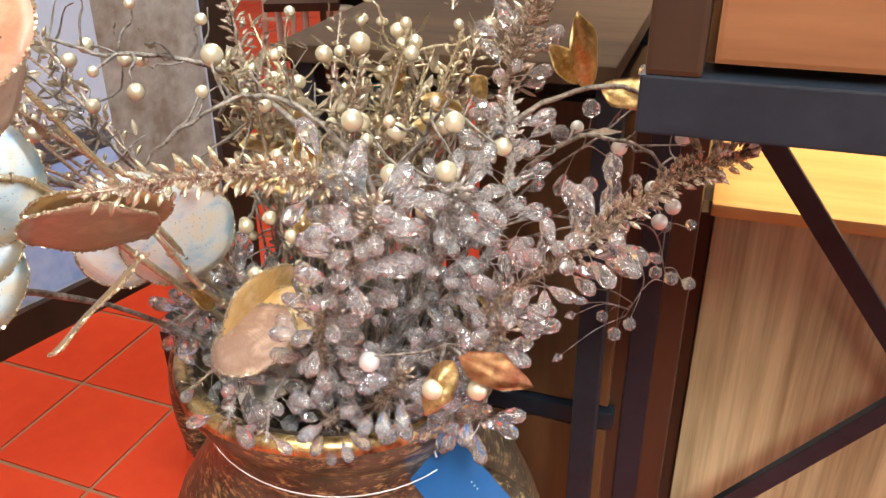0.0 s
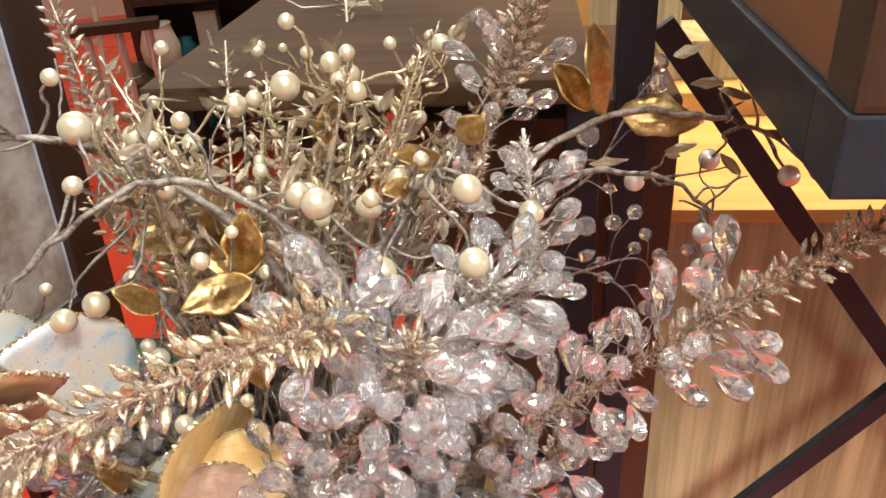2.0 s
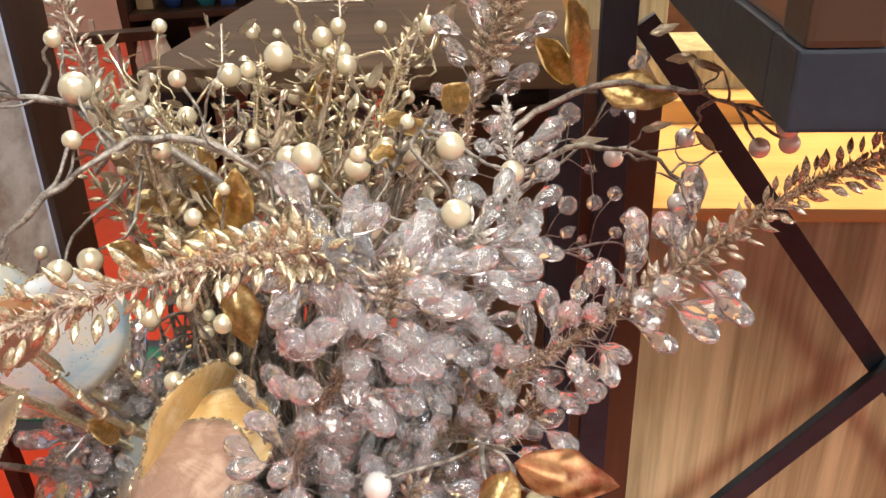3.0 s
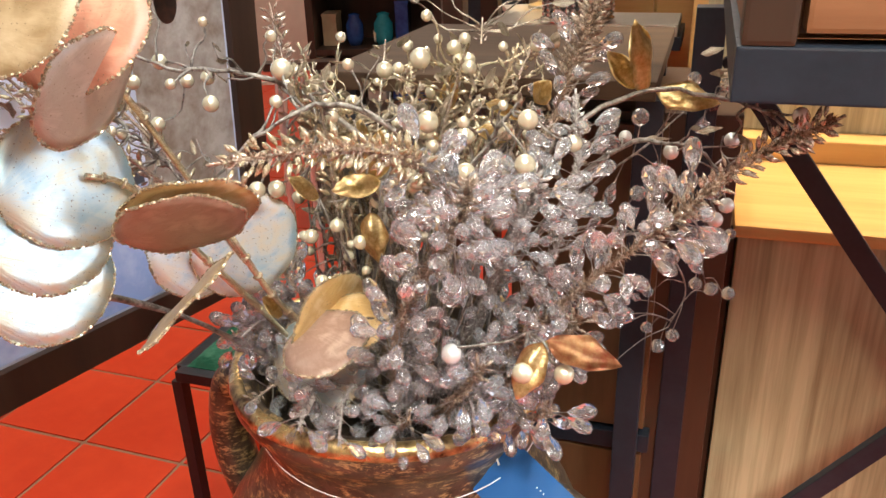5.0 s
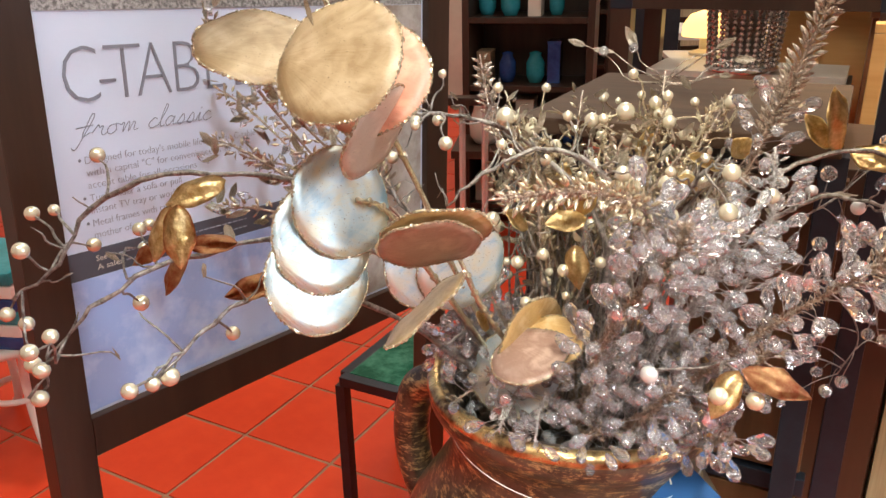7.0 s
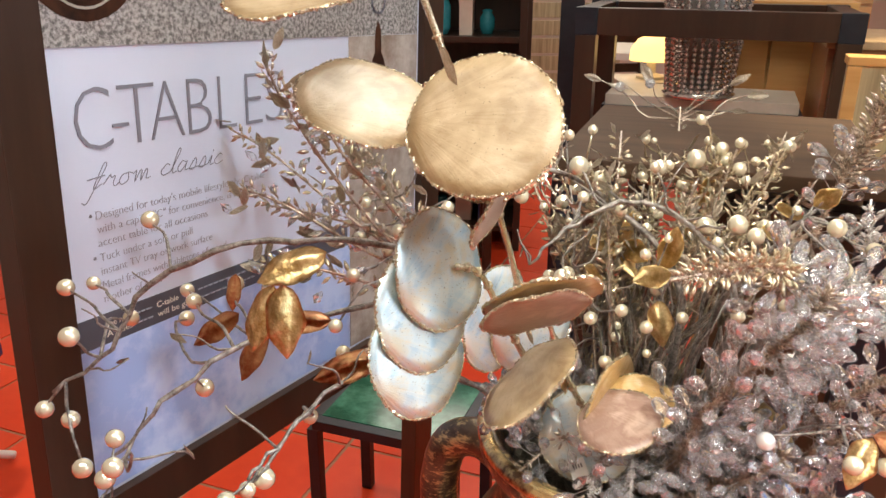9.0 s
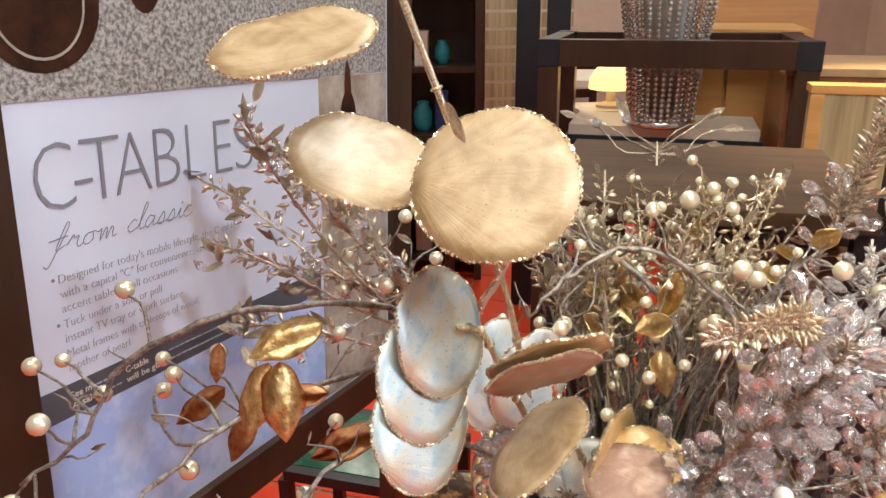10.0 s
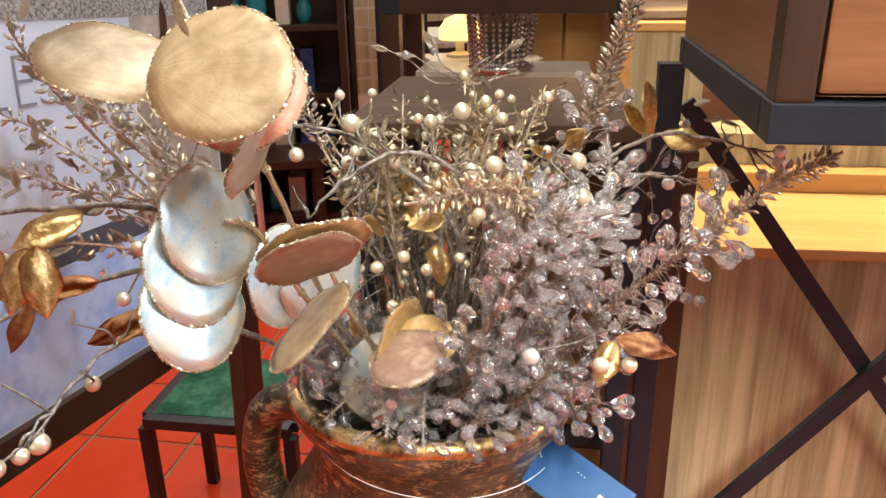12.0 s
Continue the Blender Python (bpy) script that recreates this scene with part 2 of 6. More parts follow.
def crystal_material(name, tint, clear=0.72):
    m = material(name, tint, 0.0, trans=clear, ior=1.50)
    nt = m.node_tree
    b = nt.nodes["Principled BSDF"]
    info = nt.nodes.new("ShaderNodeObjectInfo")
    ramp = nt.nodes.new("ShaderNodeValToRGB")
    ramp.color_ramp.elements[0].color = (*[c * 0.96 for c in tint], 1)
    ramp.color_ramp.elements[1].color = (*tint, 1)
    nt.links.new(info.outputs["Random"], ramp.inputs[0])
    nt.links.new(ramp.outputs[0], b.inputs["Base Color"])
    b.inputs["Specular IOR Level"].default_value = 0.8
    return m


def shell_material(name, base, second, third, rough=0.22, sheen=0.0):
    """Polished capiz shell: cloudy patches, growth streaks fanning out to the edge, fine gold specks; sheen adds a film of colour."""
    m = bpy.data.materials.new(name)
    m.use_nodes = True
    nt = m.node_tree
    b = nt.nodes["Principled BSDF"]

    def node(kind, **values):
        n = nt.nodes.new(kind)
        for k, v in values.items():
            n.inputs[k.replace("_", " ")].default_value = v
        return n

    def sums(op, a, c):
        n = nt.nodes.new("ShaderNodeMath")
        n.operation = op
        for i, v in enumerate((a, c)):
            if isinstance(v, float):
                n.inputs[i].default_value = v
            else:
                nt.links.new(v, n.inputs[i])
        return n.outputs[0]

    tc = nt.nodes.new("ShaderNodeTexCoord")
    clouds = node("ShaderNodeTexNoise", Scale=34.0, Detail=8.0, Distortion=0.7)
    nt.links.new(tc.outputs["Object"], clouds.inputs[0])
    xyz = nt.nodes.new("ShaderNodeSeparateXYZ")
    nt.links.new(tc.outputs["Object"], xyz.inputs[0])
    # streaks: fine across the angle, long along the radius, fanning from a hinge at one side
    turn = sums("ARCTAN2", xyz.outputs[1], sums("ADD", xyz.outputs[0], 0.052))
    dist = nt.nodes.new("ShaderNodeVectorMath")
    dist.operation = "LENGTH"
    nt.links.new(tc.outputs["Object"], dist.inputs[0])
    fan = nt.nodes.new("ShaderNodeCombineXYZ")
    nt.links.new(sums("MULTIPLY", turn, 10.0), fan.inputs[0])
    nt.links.new(sums("MULTIPLY", dist.outputs["Value"], 38.0), fan.inputs[1])
    streak = node("ShaderNodeTexNoise", Scale=1.0, Detail=7.0, Roughness=0.7, Distortion=0.9)
    nt.links.new(fan.outputs[0], streak.inputs[0])
    tone = sums("ADD", sums("MULTIPLY", clouds.outputs[0], 0.70), sums("MULTIPLY", streak.outputs[0], 0.30))
    ramp = nt.nodes.new("ShaderNodeValToRGB")
    ramp.color_ramp.elements[0].position, ramp.color_ramp.elements[0].color = 0.40, (*second, 1)
    ramp.color_ramp.elements[1].position, ramp.color_ramp.elements[1].color = 0.62, (*base, 1)
    mid = ramp.color_ramp.elements.new(0.51)
    mid.color = (*third, 1)
    nt.links.new(tone, ramp.inputs[0])
    fine = node("ShaderNodeTexNoise", Scale=620.0)
    nt.links.new(tc.outputs["Object"], fine.inputs[0])
    speck = nt.nodes.new("ShaderNodeMapRange")
    speck.inputs[1].default_value, speck.inputs[2].default_value = 0.67, 0.73
    nt.links.new(fine.outputs[0], speck.inputs[0])
    mix = nt.nodes.new("ShaderNodeMix")
    mix.data_type = "RGBA"
    mix.inputs["B"].default_value = (0.20, 0.13, 0.06, 1)
    nt.links.new(speck.outputs[0], mix.inputs["Factor"])
    nt.links.new(ramp.outputs[0], mix.inputs["A"])
    nt.links.new(mix.outputs["Result"], b.inputs["Base Color"])
    rel = sums("MULTIPLY", tone, sums("MULTIPLY", dist.outputs["Value"], 21.0))
    bp = node("ShaderNodeBump", Strength=0.8, Distance=0.0022)
    nt.links.new(rel, bp.inputs["Height"])
    nt.links.new(bp.outputs[0], b.inputs["Normal"])
    b.inputs["Roughness"].default_value = rough
    b.inputs["Coat Weight"].default_value, b.inputs["Coat Roughness"].default_value = 0.2, 0.3
    b.inputs["Specular IOR Level"].default_value = 0.6
    if sheen:
        b.inputs["Metallic"].default_value = sheen
        b.inputs["Thin Film Thickness"].default_value, b.inputs["Thin Film IOR"].default_value = 430.0, 1.5
    return m


PEARL = material("pearl", (0.74, 0.665, 0.46), 0.20, 0.55, second=(0.82, 0.76, 0.58), scale=40, coat=1.0)
PEARLW = material("white_pearl", (0.78, 0.77, 0.72), 0.20, 0.42, second=(0.90, 0.88, 0.84), scale=40, coat=1.0)
CRYSTAL = crystal_material("pink_crystal", (0.97, 0.965, 0.985), 0.915)
CLEAR = crystal_material("clear_crystal", (0.94, 0.965, 1.0), 0.89)
TWIG = material("silvery_twig", (0.075, 0.060, 0.050), 0.42, 0.4, second=(0.38, 0.34, 0.30), scale=160, bump=0.5, bump_scale=500)
CHAMPAGNE = glitter_material("champagne_glitter", (0.26, 0.18, 0.12), (0.92, 0.80, 0.66), metal=0.66, rough=0.24, scale=1300.0)
CHAMPLEAF = glitter_material("pale_champagne_glitter", (0.46, 0.35, 0.23), (0.94, 0.84, 0.68), scale=70.0, metal=0.4, rough=0.25)
TINSEL = glitter_material("brown_gold_tinsel", (0.24, 0.155, 0.10), (0.74, 0.60, 0.48), metal=0.5, rough=0.25)
SILVERG = glitter_material("silver_glitter", (0.46, 0.42, 0.38), (0.88, 0.84, 0.80), metal=0.55, rough=0.22)
GOLDG = glitter_material("gold_glitter", (0.36, 0.27, 0.14), (0.94, 0.84, 0.62), scale=1300.0, metal=0.7, rough=0.2)
GOLDLEAF = material("gold_leaf", (0.50, 0.32, 0.11), 0.22, 0.9, second=(0.93, 0.76, 0.42), scale=3.4, bump=0.6, bump_scale=9, rough2=0.40)
COPPERLEAF = material("copper_leaf", (0.40, 0.10, 0.04), 0.32, 0.35, second=(0.68, 0.44, 0.20), scale=2.0, bump=0.5, bump_scale=7)
SHELLBLUE = shell_material("blue_white_shell", (0.40, 0.55, 0.62), (0.66, 0.60, 0.45), (0.60, 0.66, 0.64), 0.34, 0.6)
SHELLWHITE = shell_material("white_shell", (0.52, 0.72, 0.86), (0.88, 0.85, 0.76), (0.80, 0.87, 0.90), 0.3, 0.35)
SHELLCREAM = shell_material("cream_shell", (0.50, 0.365, 0.215), (0.30, 0.19, 0.085), (0.41, 0.285, 0.15), 0.48)
SHELLROSE = shell_material("rose_brown_shell", (0.38, 0.245, 0.185), (0.48, 0.33, 0.25), (0.29, 0.165, 0.12), 0.4)
SHELLGREY = shell_material("beige_shell", (0.50, 0.41, 0.30), (0.58, 0.48, 0.36), (0.46, 0.36, 0.26), 0.35)
SHELLPINK = shell_material("pink_brown_shell", (0.44, 0.30, 0.21), (0.52, 0.37, 0.27), (0.38, 0.245, 0.165), 0.4)
SHELLORANGE = shell_material("salmon_shell", (0.70, 0.28, 0.17), (0.74, 0.36, 0.22), (0.62, 0.24, 0.14), 0.4)
SHELLGOLD = shell_material("amber_shell", (0.62, 0.42, 0.18), (0.70, 0.52, 0.28), (0.54, 0.33, 0.12), 0.3)

# ---- the arrangement: helpers ----
RNG = random.Random(7)
NECK = Vector((-0.112, 0.650, 0.70))


def jitter(s):
    return Vector((RNG.uniform(-s, s), RNG.uniform(-s, s), RNG.uniform(-s, s)))


def curve_pts(pts, n):
    """n + 1 points on a smooth line through pts."""
    p = [Vector(q) for q in pts]
    p = [2 * p[0] - p[1]] + p + [2 * p[-1] - p[-2]]
    out = []
    k = len(p) - 3
    for i in range(n + 1):
        s = min(i / n * k, k - 1e-6)
        j, t = int(s), s - int(s)
        a, b, c, d = p[j : j + 4]
        out.append(0.5 * (2 * b + (c - a) * t + (2 * a - 5 * b + 4 * c - d) * t * t + (3 * b - a - 3 * c + d) * t**3))
    return out


def tube(bm, pts, r0, r1, sides=6, knots=0.0):
    rings = []
    for i, q in enumerate(pts):
        d = (pts[min(i + 1, len(pts) - 1)] - pts[max(i - 1, 0)]).normalized()
        s = d.cross(Vector((0.31, 0.52, 0.79))).normalized()
        u = s.cross(d)
        r = r0 + (r1 - r0) * i / (len(pts) - 1)
        r *= 1 + RNG.uniform(-knots, knots)
        rings.append([bm.verts.new(q + r * (math.cos(a) * s + math.sin(a) * u)) for a in (2 * math.pi * k / sides for k in range(sides))])
    for a, b in zip(rings, rings[1:]):
        for k in range(sides):
            bm.faces.new((a[k], a[(k + 1) % sides], b[(k + 1) % sides], b[k]))
    bm.faces.new(rings[0][::-1])
    bm.faces.new(rings[-1])


def blade(bm, a, b, w, side=None):
    """A thin folded sliver from a to b."""
    d = b - a
    s = (side or d.cross(jitter(1) + Vector((0.01, 0, 0)))).normalized() * w
    n = d.cross(s).normalized() * w * 0.45
    m = a + d * 0.5
    vs = [bm.verts.new(q) for q in (a, m + s, b, m - s, m + n)]
    for f in ((0, 1, 4), (1, 2, 4), (2, 3, 4), (3, 0, 4)):
        bm.faces.new([vs[i] for i in f])


def frame_along(at, d, spin=0.0, scale=1.0):
    d = Vector(d).normalized()
    m = d.to_track_quat("Z", "Y").to_matrix().to_4x4() @ Matrix.Rotation(spin, 4, "Z") @ Matrix.Scale(scale, 4)
    m.translation = at
    return m


def drop_mesh(name, length, width, sides, mat, profile):
    """A faceted bead turned about its z axis, its hanging point at the origin."""
    bm = bmesh.new()
    rings = []
    for z, r in profile:
        if r == 0:
            rings.append([bm.verts.new((0, 0, z * length))])
        else:
            off = math.pi / sides * (len(rings) % 2)
            rings.append([bm.verts.new((r * width * math.cos(off + 2 * math.pi * k / sides), r * width * math.sin(off + 2 * math.pi * k / sides), z * length)) for k in range(sides)])
    for i, (a, b) in enumerate(zip(rings, rings[1:])):
        for k in range(sides):
            l = (k + 1) % sides
            if len(a) == 1:
                bm.faces.new((a[0], b[k], b[l]))
            elif len(b) == 1:
                bm.faces.new((a[k], b[0], a[l]))
            elif i % 2:
                bm.faces.new((a[k], a[l], b[l]))
                bm.faces.new((a[k], b[l], b[k]))
            else:
                bm.faces.new((a[k], a[l], b[k]))
                bm.faces.new((a[l], b[l], b[k]))
    return mesh_of(bm, name, mat)


TEAR = ((0, 0), (0.05, 0.30), (0.36, 0.80), (0.62, 1.0), (0.86, 0.80), (0.99, 0.34), (1.0, 0))
DROP = drop_mesh("crystal_drop", 0.0205, 0.0058, 7, CRYSTAL, TEAR)
DROPC = drop_mesh("crystal_drop", 0.0192, 0.0053, 7, CLEAR, TEAR)
BALL = drop_mesh("crystal_ball", 0.0170, 0.0085, 8, CLEAR, ((0, 0), (0.08, 0.50), (0.34, 0.95), (0.66, 0.95), (0.92, 0.50), (1, 0)))
KITE = drop_mesh("crystal_leaf", 0.020, 0.0048, 4, CLEAR, ((0, 0), (0.35, 1.0), (0.6, 0.9), (1, 0)))


def pearl_mesh(mat):
    bm = bmesh.new()
    bmesh.ops.create_uvsphere(bm, u_segments=20, v_segments=12, radius=1.0)
    return mesh_of(bm, "pearl", mat, True)


PEARL_ME, PEARLW_ME = pearl_mesh(PEARL), pearl_mesh(PEARLW)


def bud_mesh(mat, length=0.0106, width=0.0023):
    """A small glitter bud, egg-shaped with a blunt point."""
    bm = bmesh.new()
    rings = []
    for z, r in ((0.0, 0.25), (0.15, 0.62), (0.4, 1.0), (0.62, 0.86), (0.84, 0.42), (1.0, 0.05)):
        rings.append([bm.verts.new((r * width * math.cos(a), 0.75 * r * width * math.sin(a), z * length)) for a in (2 * math.pi * k / 8 for k in range(8))])
    for a, b in zip(rings, rings[1:]):
        for k in range(8):
            bm.faces.new((a[k], a[(k + 1) % 8], b[(k + 1) % 8], b[k]))
    bm.faces.new(rings[0][::-1])
    bm.faces.new(rings[-1])
    return mesh_of(bm, "bud", mat, True)


BUDC, BUDG, BUDS = bud_mesh(CHAMPAGNE), bud_mesh(GOLDG), bud_mesh(SILVERG)


def wire_mesh():
    """A short bent wire of unit length along z."""
    bm = bmesh.new()
    tube(bm, [Vector((0, 0, 0)), Vector((0.0007, 0.0004, 0.5)), Vector((0, 0, 1))], 0.0005, 0.0004, 4)
    return mesh_of(bm, "wire", SILVERG)


WIRE_ME = wire_mesh()


def leaf_mesh(name, mat, length=1.0, width=0.42, curl=0.18, fold=0.25):
    """A cupped, pointed leaf along +z with thickness and a folded midrib."""
    bm = bmesh.new()
    rows, cols = 12, 5
    grid = []
    for i in range(rows + 1):
        t = i / rows
        w = width * (math.sin(math.pi * t**0.85) ** 0.8) * 0.5 + 0.004
        row = []
        for j in range(-cols, cols + 1):
            s = j / cols
            crumple = (0.10 * math.sin(8 * t + 4 * s) + 0.05 * math.sin(17 * t - 7 * s) + 0.10 * math.sin(5 * s + 3)) * w * (0.35 + abs(s))
            row.append(bm.verts.new((s * w * (1 + 0.07 * math.sin(13 * t + s)), curl * math.sin(math.pi * t) * 0.6 - abs(s) * w * fold + crumple + curl * t * t, t * length)))
        grid.append(row)
    for a, b in zip(grid, grid[1:]):
        for j in range(2 * cols):
            bm.faces.new((a[j], a[j + 1], b[j + 1], b[j]))
    bmesh.ops.solidify(bm, geom=bm.faces[:], thickness=0.005)
    return mesh_of(bm, name, mat, True)


LEAF_GOLD = leaf_mesh("gold_leaf", GOLDLEAF, width=0.52)
LEAF_COPPER = leaf_mesh("copper_leaf", COPPERLEAF, width=0.44)
LEAF_GLIT = leaf_mesh("glitter_leaf", CHAMPLEAF, width=0.38, curl=0.1)
LEAF_SILV = leaf_mesh("glitter_leaf", CHAMPLEAF, width=0.34, curl=0.1)


def put(name, me, parent, m, label=""):
    ob = new(name, me)
    ob.parent = parent
    ob.matrix_basis = parent.matrix_basis.inverted() @ m
    if label:
        ob["label"] = label
    return ob


def put_pearl(parent, at, r, white=False):
    return put("pearl", PEARLW_ME if white else PEARL_ME, parent, Matrix.Translation(at) @ Matrix.Scale(0.9 * r, 4))


def put_leaf(parent, at, d, size, me=None, spin=0.0, label=""):
    me = me or LEAF_GOLD
    if me in (LEAF_GOLD, LEAF_COPPER):
        # broad leaves lie open, their upper side to the light
        z = Vector(d).normalized()
        y = Vector((0.35 * math.sin(3 * spin), -0.75, 0.62 + 0.3 * math.cos(2 * spin)))
        y = (y - z * y.dot(z)).normalized()
        m = Matrix((y.cross(z), y, z)).transposed().to_4x4() @ Matrix.Scale(size, 4)
        m.translation = Vector(at)
        return put("leaf", me, parent, m, label)
    return put("leaf", me, parent, frame_along(Vector(at), d, spin, size), label)


def stem_thing(name, label, category, group):
    """An empty at the vase's neck that carries one stem."""
    return thing(name, Matrix.Translation(NECK), label, category, group)


def finish_stem(bm, parent, mat, name="stem"):
    bmesh.ops.transform(bm, matrix=parent.matrix_basis.inverted(), verts=bm.verts)
    return part(name, bm, mat, parent, smooth=True)


def root(spread=0.07):
    a, r = RNG.uniform(0, 2 * math.pi), spread * math.sqrt(RNG.random())
    return NECK + Vector((r * math.cos(a), r * math.sin(a), 0.0))


def twig(bm, a, b, r0=0.0014, r1=0.0009, wob=0.13):
    L = (b - a).length
    m1, m2 = a.lerp(b, 0.35) + jitter(L * wob), a.lerp(b, 0.7) + jitter(L * wob)
    tube(bm, curve_pts((a, m1, m2, b), 7), r0, r1, 5, 0.18)


def pearl_branch(line, pearls, extra=0, small=(0.0042, 0.0062), white=False, thick=0.0030, mat=None, leaves=0, twigs=6, reach=0.055, label="silvery twig branch tipped with cream pearls", start=0.35):
    """A knotty twig through the points of line. pearls: (x, y, z, radius), each on a side twig; extra: more of them scattered along it."""
    s = stem_thing("pearl_branch", label, "decorative branch", "stems in the vase")
    bm = bmesh.new()
    n = 26
    pts = curve_pts(line, n)
    pts = [q + (jitter(0.0022) if 0 < i < n else Vector()) for i, q in enumerate(pts)]
    tube(bm, pts, thick * 1.2, 0.0013, 7, 0.22)
    tail = pts[int(n * start):]

    def side_twig(a, b, *radii):
        tb = bmesh.new()
        twig(tb, a, b, *radii)
        finish_stem(tb, s, mat or TWIG, "twig")

    for x, y, z, r in pearls:
        q = Vector((x, y, z))
        near = min(tail[:-1], key=lambda p: abs((p - q).length - 0.03) + max(0, p.z - q.z) * 0.2)
        side_twig(near, q - (q - near).normalized() * r * 0.7)
        put_pearl(s, q, r, white)
    for k in range(extra):
        near = RNG.choice(tail)
        d = (jitter(1) + Vector((0, 0, 0.45))).normalized()
        q = near + d * RNG.uniform(0.4, 1.0) * reach
        r = RNG.uniform(*small)
        side_twig(near, q)
        put_pearl(s, q, r, white)
    for k in range(twigs):
        near = RNG.choice(tail)
        q = near + (jitter(1) + Vector((0, 0, 0.5))).normalized() * RNG.uniform(0.3, 0.9) * reach
        side_twig(near, q, 0.0011, 0.0005)
        if RNG.random() < 0.6:
            put_leaf(s, q, jitter(1) + Vector((0, 0, 0.4)), RNG.uniform(0.012, 0.02), LEAF_SILV if RNG.random() < 0.5 else LEAF_GLIT, RNG.uniform(0, 6))
    for k in range(leaves):
        near = RNG.choice(tail)
        put_leaf(s, near, jitter(1) + Vector((0, -0.2, 0.3)), RNG.uniform(0.03, 0.045), LEAF_GOLD, RNG.uniform(0, 6), "crumpled gold leaf")
    finish_stem(bm, s, mat or TWIG)
    return s


def crystal_spray(line, drops, buds, bud_from=0.55, mesh=None, bud=None, core=None, hair=700, out=0.021, start=0.25, label="champagne glitter spray hung with clear teardrop crystals", bud_len=1.0):
    """A tinsel-wound stem with teardrop crystals on short wires, and glitter buds towards its tip."""
    s = stem_thing("crystal_spray", label, "decorative spray", "stems in the vase")
    n = 40
    pts = curve_pts(line, n)
    bm = bmesh.new()
    tube(bm, pts, 0.0022, 0.0010, 6, 0.2)
    for k in range(hair):
        i = RNG.uniform(start * 0.8, 1) * (n - 1)
        p = pts[int(i)].lerp(pts[int(i) + 1], i % 1)
        d = (pts[int(i) + 1] - pts[int(i)]).normalized()
        q = p + (jitter(1).normalized() + d * 0.5) * RNG.uniform(0.004, 0.0095) * (1.15 - 0.5 * i / n)
        blade(bm, p, q, RNG.uniform(0.0003, 0.0006))
    for k in range(drops):
        i = min(start + (bud_from - start + 0.12) * (k + RNG.random()) / drops, 0.995) * (n - 1)
        p = pts[int(i)].lerp(pts[int(i) + 1], i % 1)
        d = (pts[int(i) + 1] - pts[int(i)]).normalized()
        side = d.cross(Vector((0, 0, 1))).normalized()
        a = k * 2.399 + RNG.uniform(-0.3, 0.3)
        o = math.cos(a) * side + math.sin(a) * side.cross(d)
        way = (o + d * RNG.uniform(0.25, 0.7)).normalized()
        e = p + way * RNG.uniform(0.55, 1.05) * out
        put("wire", WIRE_ME, s, frame_along(p, way) @ Matrix.Diagonal((1, 1, (e - p).length + 0.002, 1)))
        put("crystal", mesh or DROP, s, frame_along(e, way + jitter(0.25), RNG.uniform(0, 6), RNG.uniform(0.92, 1.2)))
    for k in range(buds):
        i = (bud_from + (0.985 - bud_from) * (k + RNG.random()) / buds) * (n - 1)
        p = pts[int(i)].lerp(pts[int(i) + 1], i % 1)
        d = (pts[int(i) + 1] - pts[int(i)]).normalized()
        side = d.cross(Vector((0, 0, 1))).normalized()
        a = k * 2.399 + RNG.uniform(-0.3, 0.3)
        o = math.cos(a) * side + math.sin(a) * side.cross(d)
        way = (o + d * RNG.uniform(0.45, 0.85)).normalized()
        put("bud", bud or BUDC, s, frame_along(p + way * RNG.uniform(0.004, 0.0075), way, RNG.uniform(0, 6), bud_len * RNG.uniform(0.8, 1.2) * (1.15 - 0.45 * i / n)))
    finish_stem(bm, s, core or TINSEL)
    return s


# ---- shell flowers ----


def shell_disc(parent, c, n, r, mat, label, ragged=0.015):
    """A thin round shell with an uneven, glitter-dusted gold edge."""
    bm = bmesh.new()
    seg, rings = 48, 5
    ph = [RNG.uniform(0, 6.28) for _ in range(4)]

    def edge(a):
        return 1 + ragged * (math.sin(2 * a + ph[0]) + 0.6 * math.sin(3 * a + ph[1]) + 0.5 * math.sin(7 * a + ph[2]))

    layers = []
    for side in (1, -1):
        rows = [[bm.verts.new((0, 0, side * 0.0006 + 0.04 * r))]]
        for k in range(1, rings + 1):
            t = k / rings
            rows.append([bm.verts.new((r * t * edge(a) * math.cos(a), r * t * edge(a) * math.sin(a), side * 0.0006 + 0.04 * r * (1 - t * t) + 0.0011 * t**4 * math.sin(5 * a + ph[3]))) for a in (2 * math.pi * i / seg for i in range(seg))])
        for i in range(seg):
            j = (i + 1) % seg
            bm.faces.new((rows[0][0], rows[1][i], rows[1][j]))
            for a, b in zip(rows[1:], rows[2:]):
                bm.faces.new((a[i], b[i], b[j], a[j]))
        layers.append(rows[-1])
    for i in range(seg):
        j = (i + 1) % seg
        bm.faces.new((layers[0][i], layers[1][i], layers[1][j], layers[0][j]))
    me = mesh_of(bm, "shell_disc", mat, True)
    m = frame_along(Vector(c), n)
    ob = put("shell_disc", me, parent, m, label)
    eb = bmesh.new()
    for i in range(300):
        a = 2 * math.pi * (i + RNG.random()) / 300
        p = Vector((r * edge(a) * math.cos(a), r * edge(a) * math.sin(a), 0.0011 * math.sin(5 * a + ph[3])))
        g = bmesh.ops.create_cube(eb, size=RNG.uniform(0.0008, 0.0019))
        bmesh.ops.transform(eb, matrix=Matrix.Translation(p + jitter(0.0005)) @ Euler((RNG.random() * 3, RNG.random() * 3, RNG.random() * 3)).to_matrix().to_4x4(), verts=g["verts"])
    rim = part("glitter_edge", eb, GOLDG, ob)
    return ob


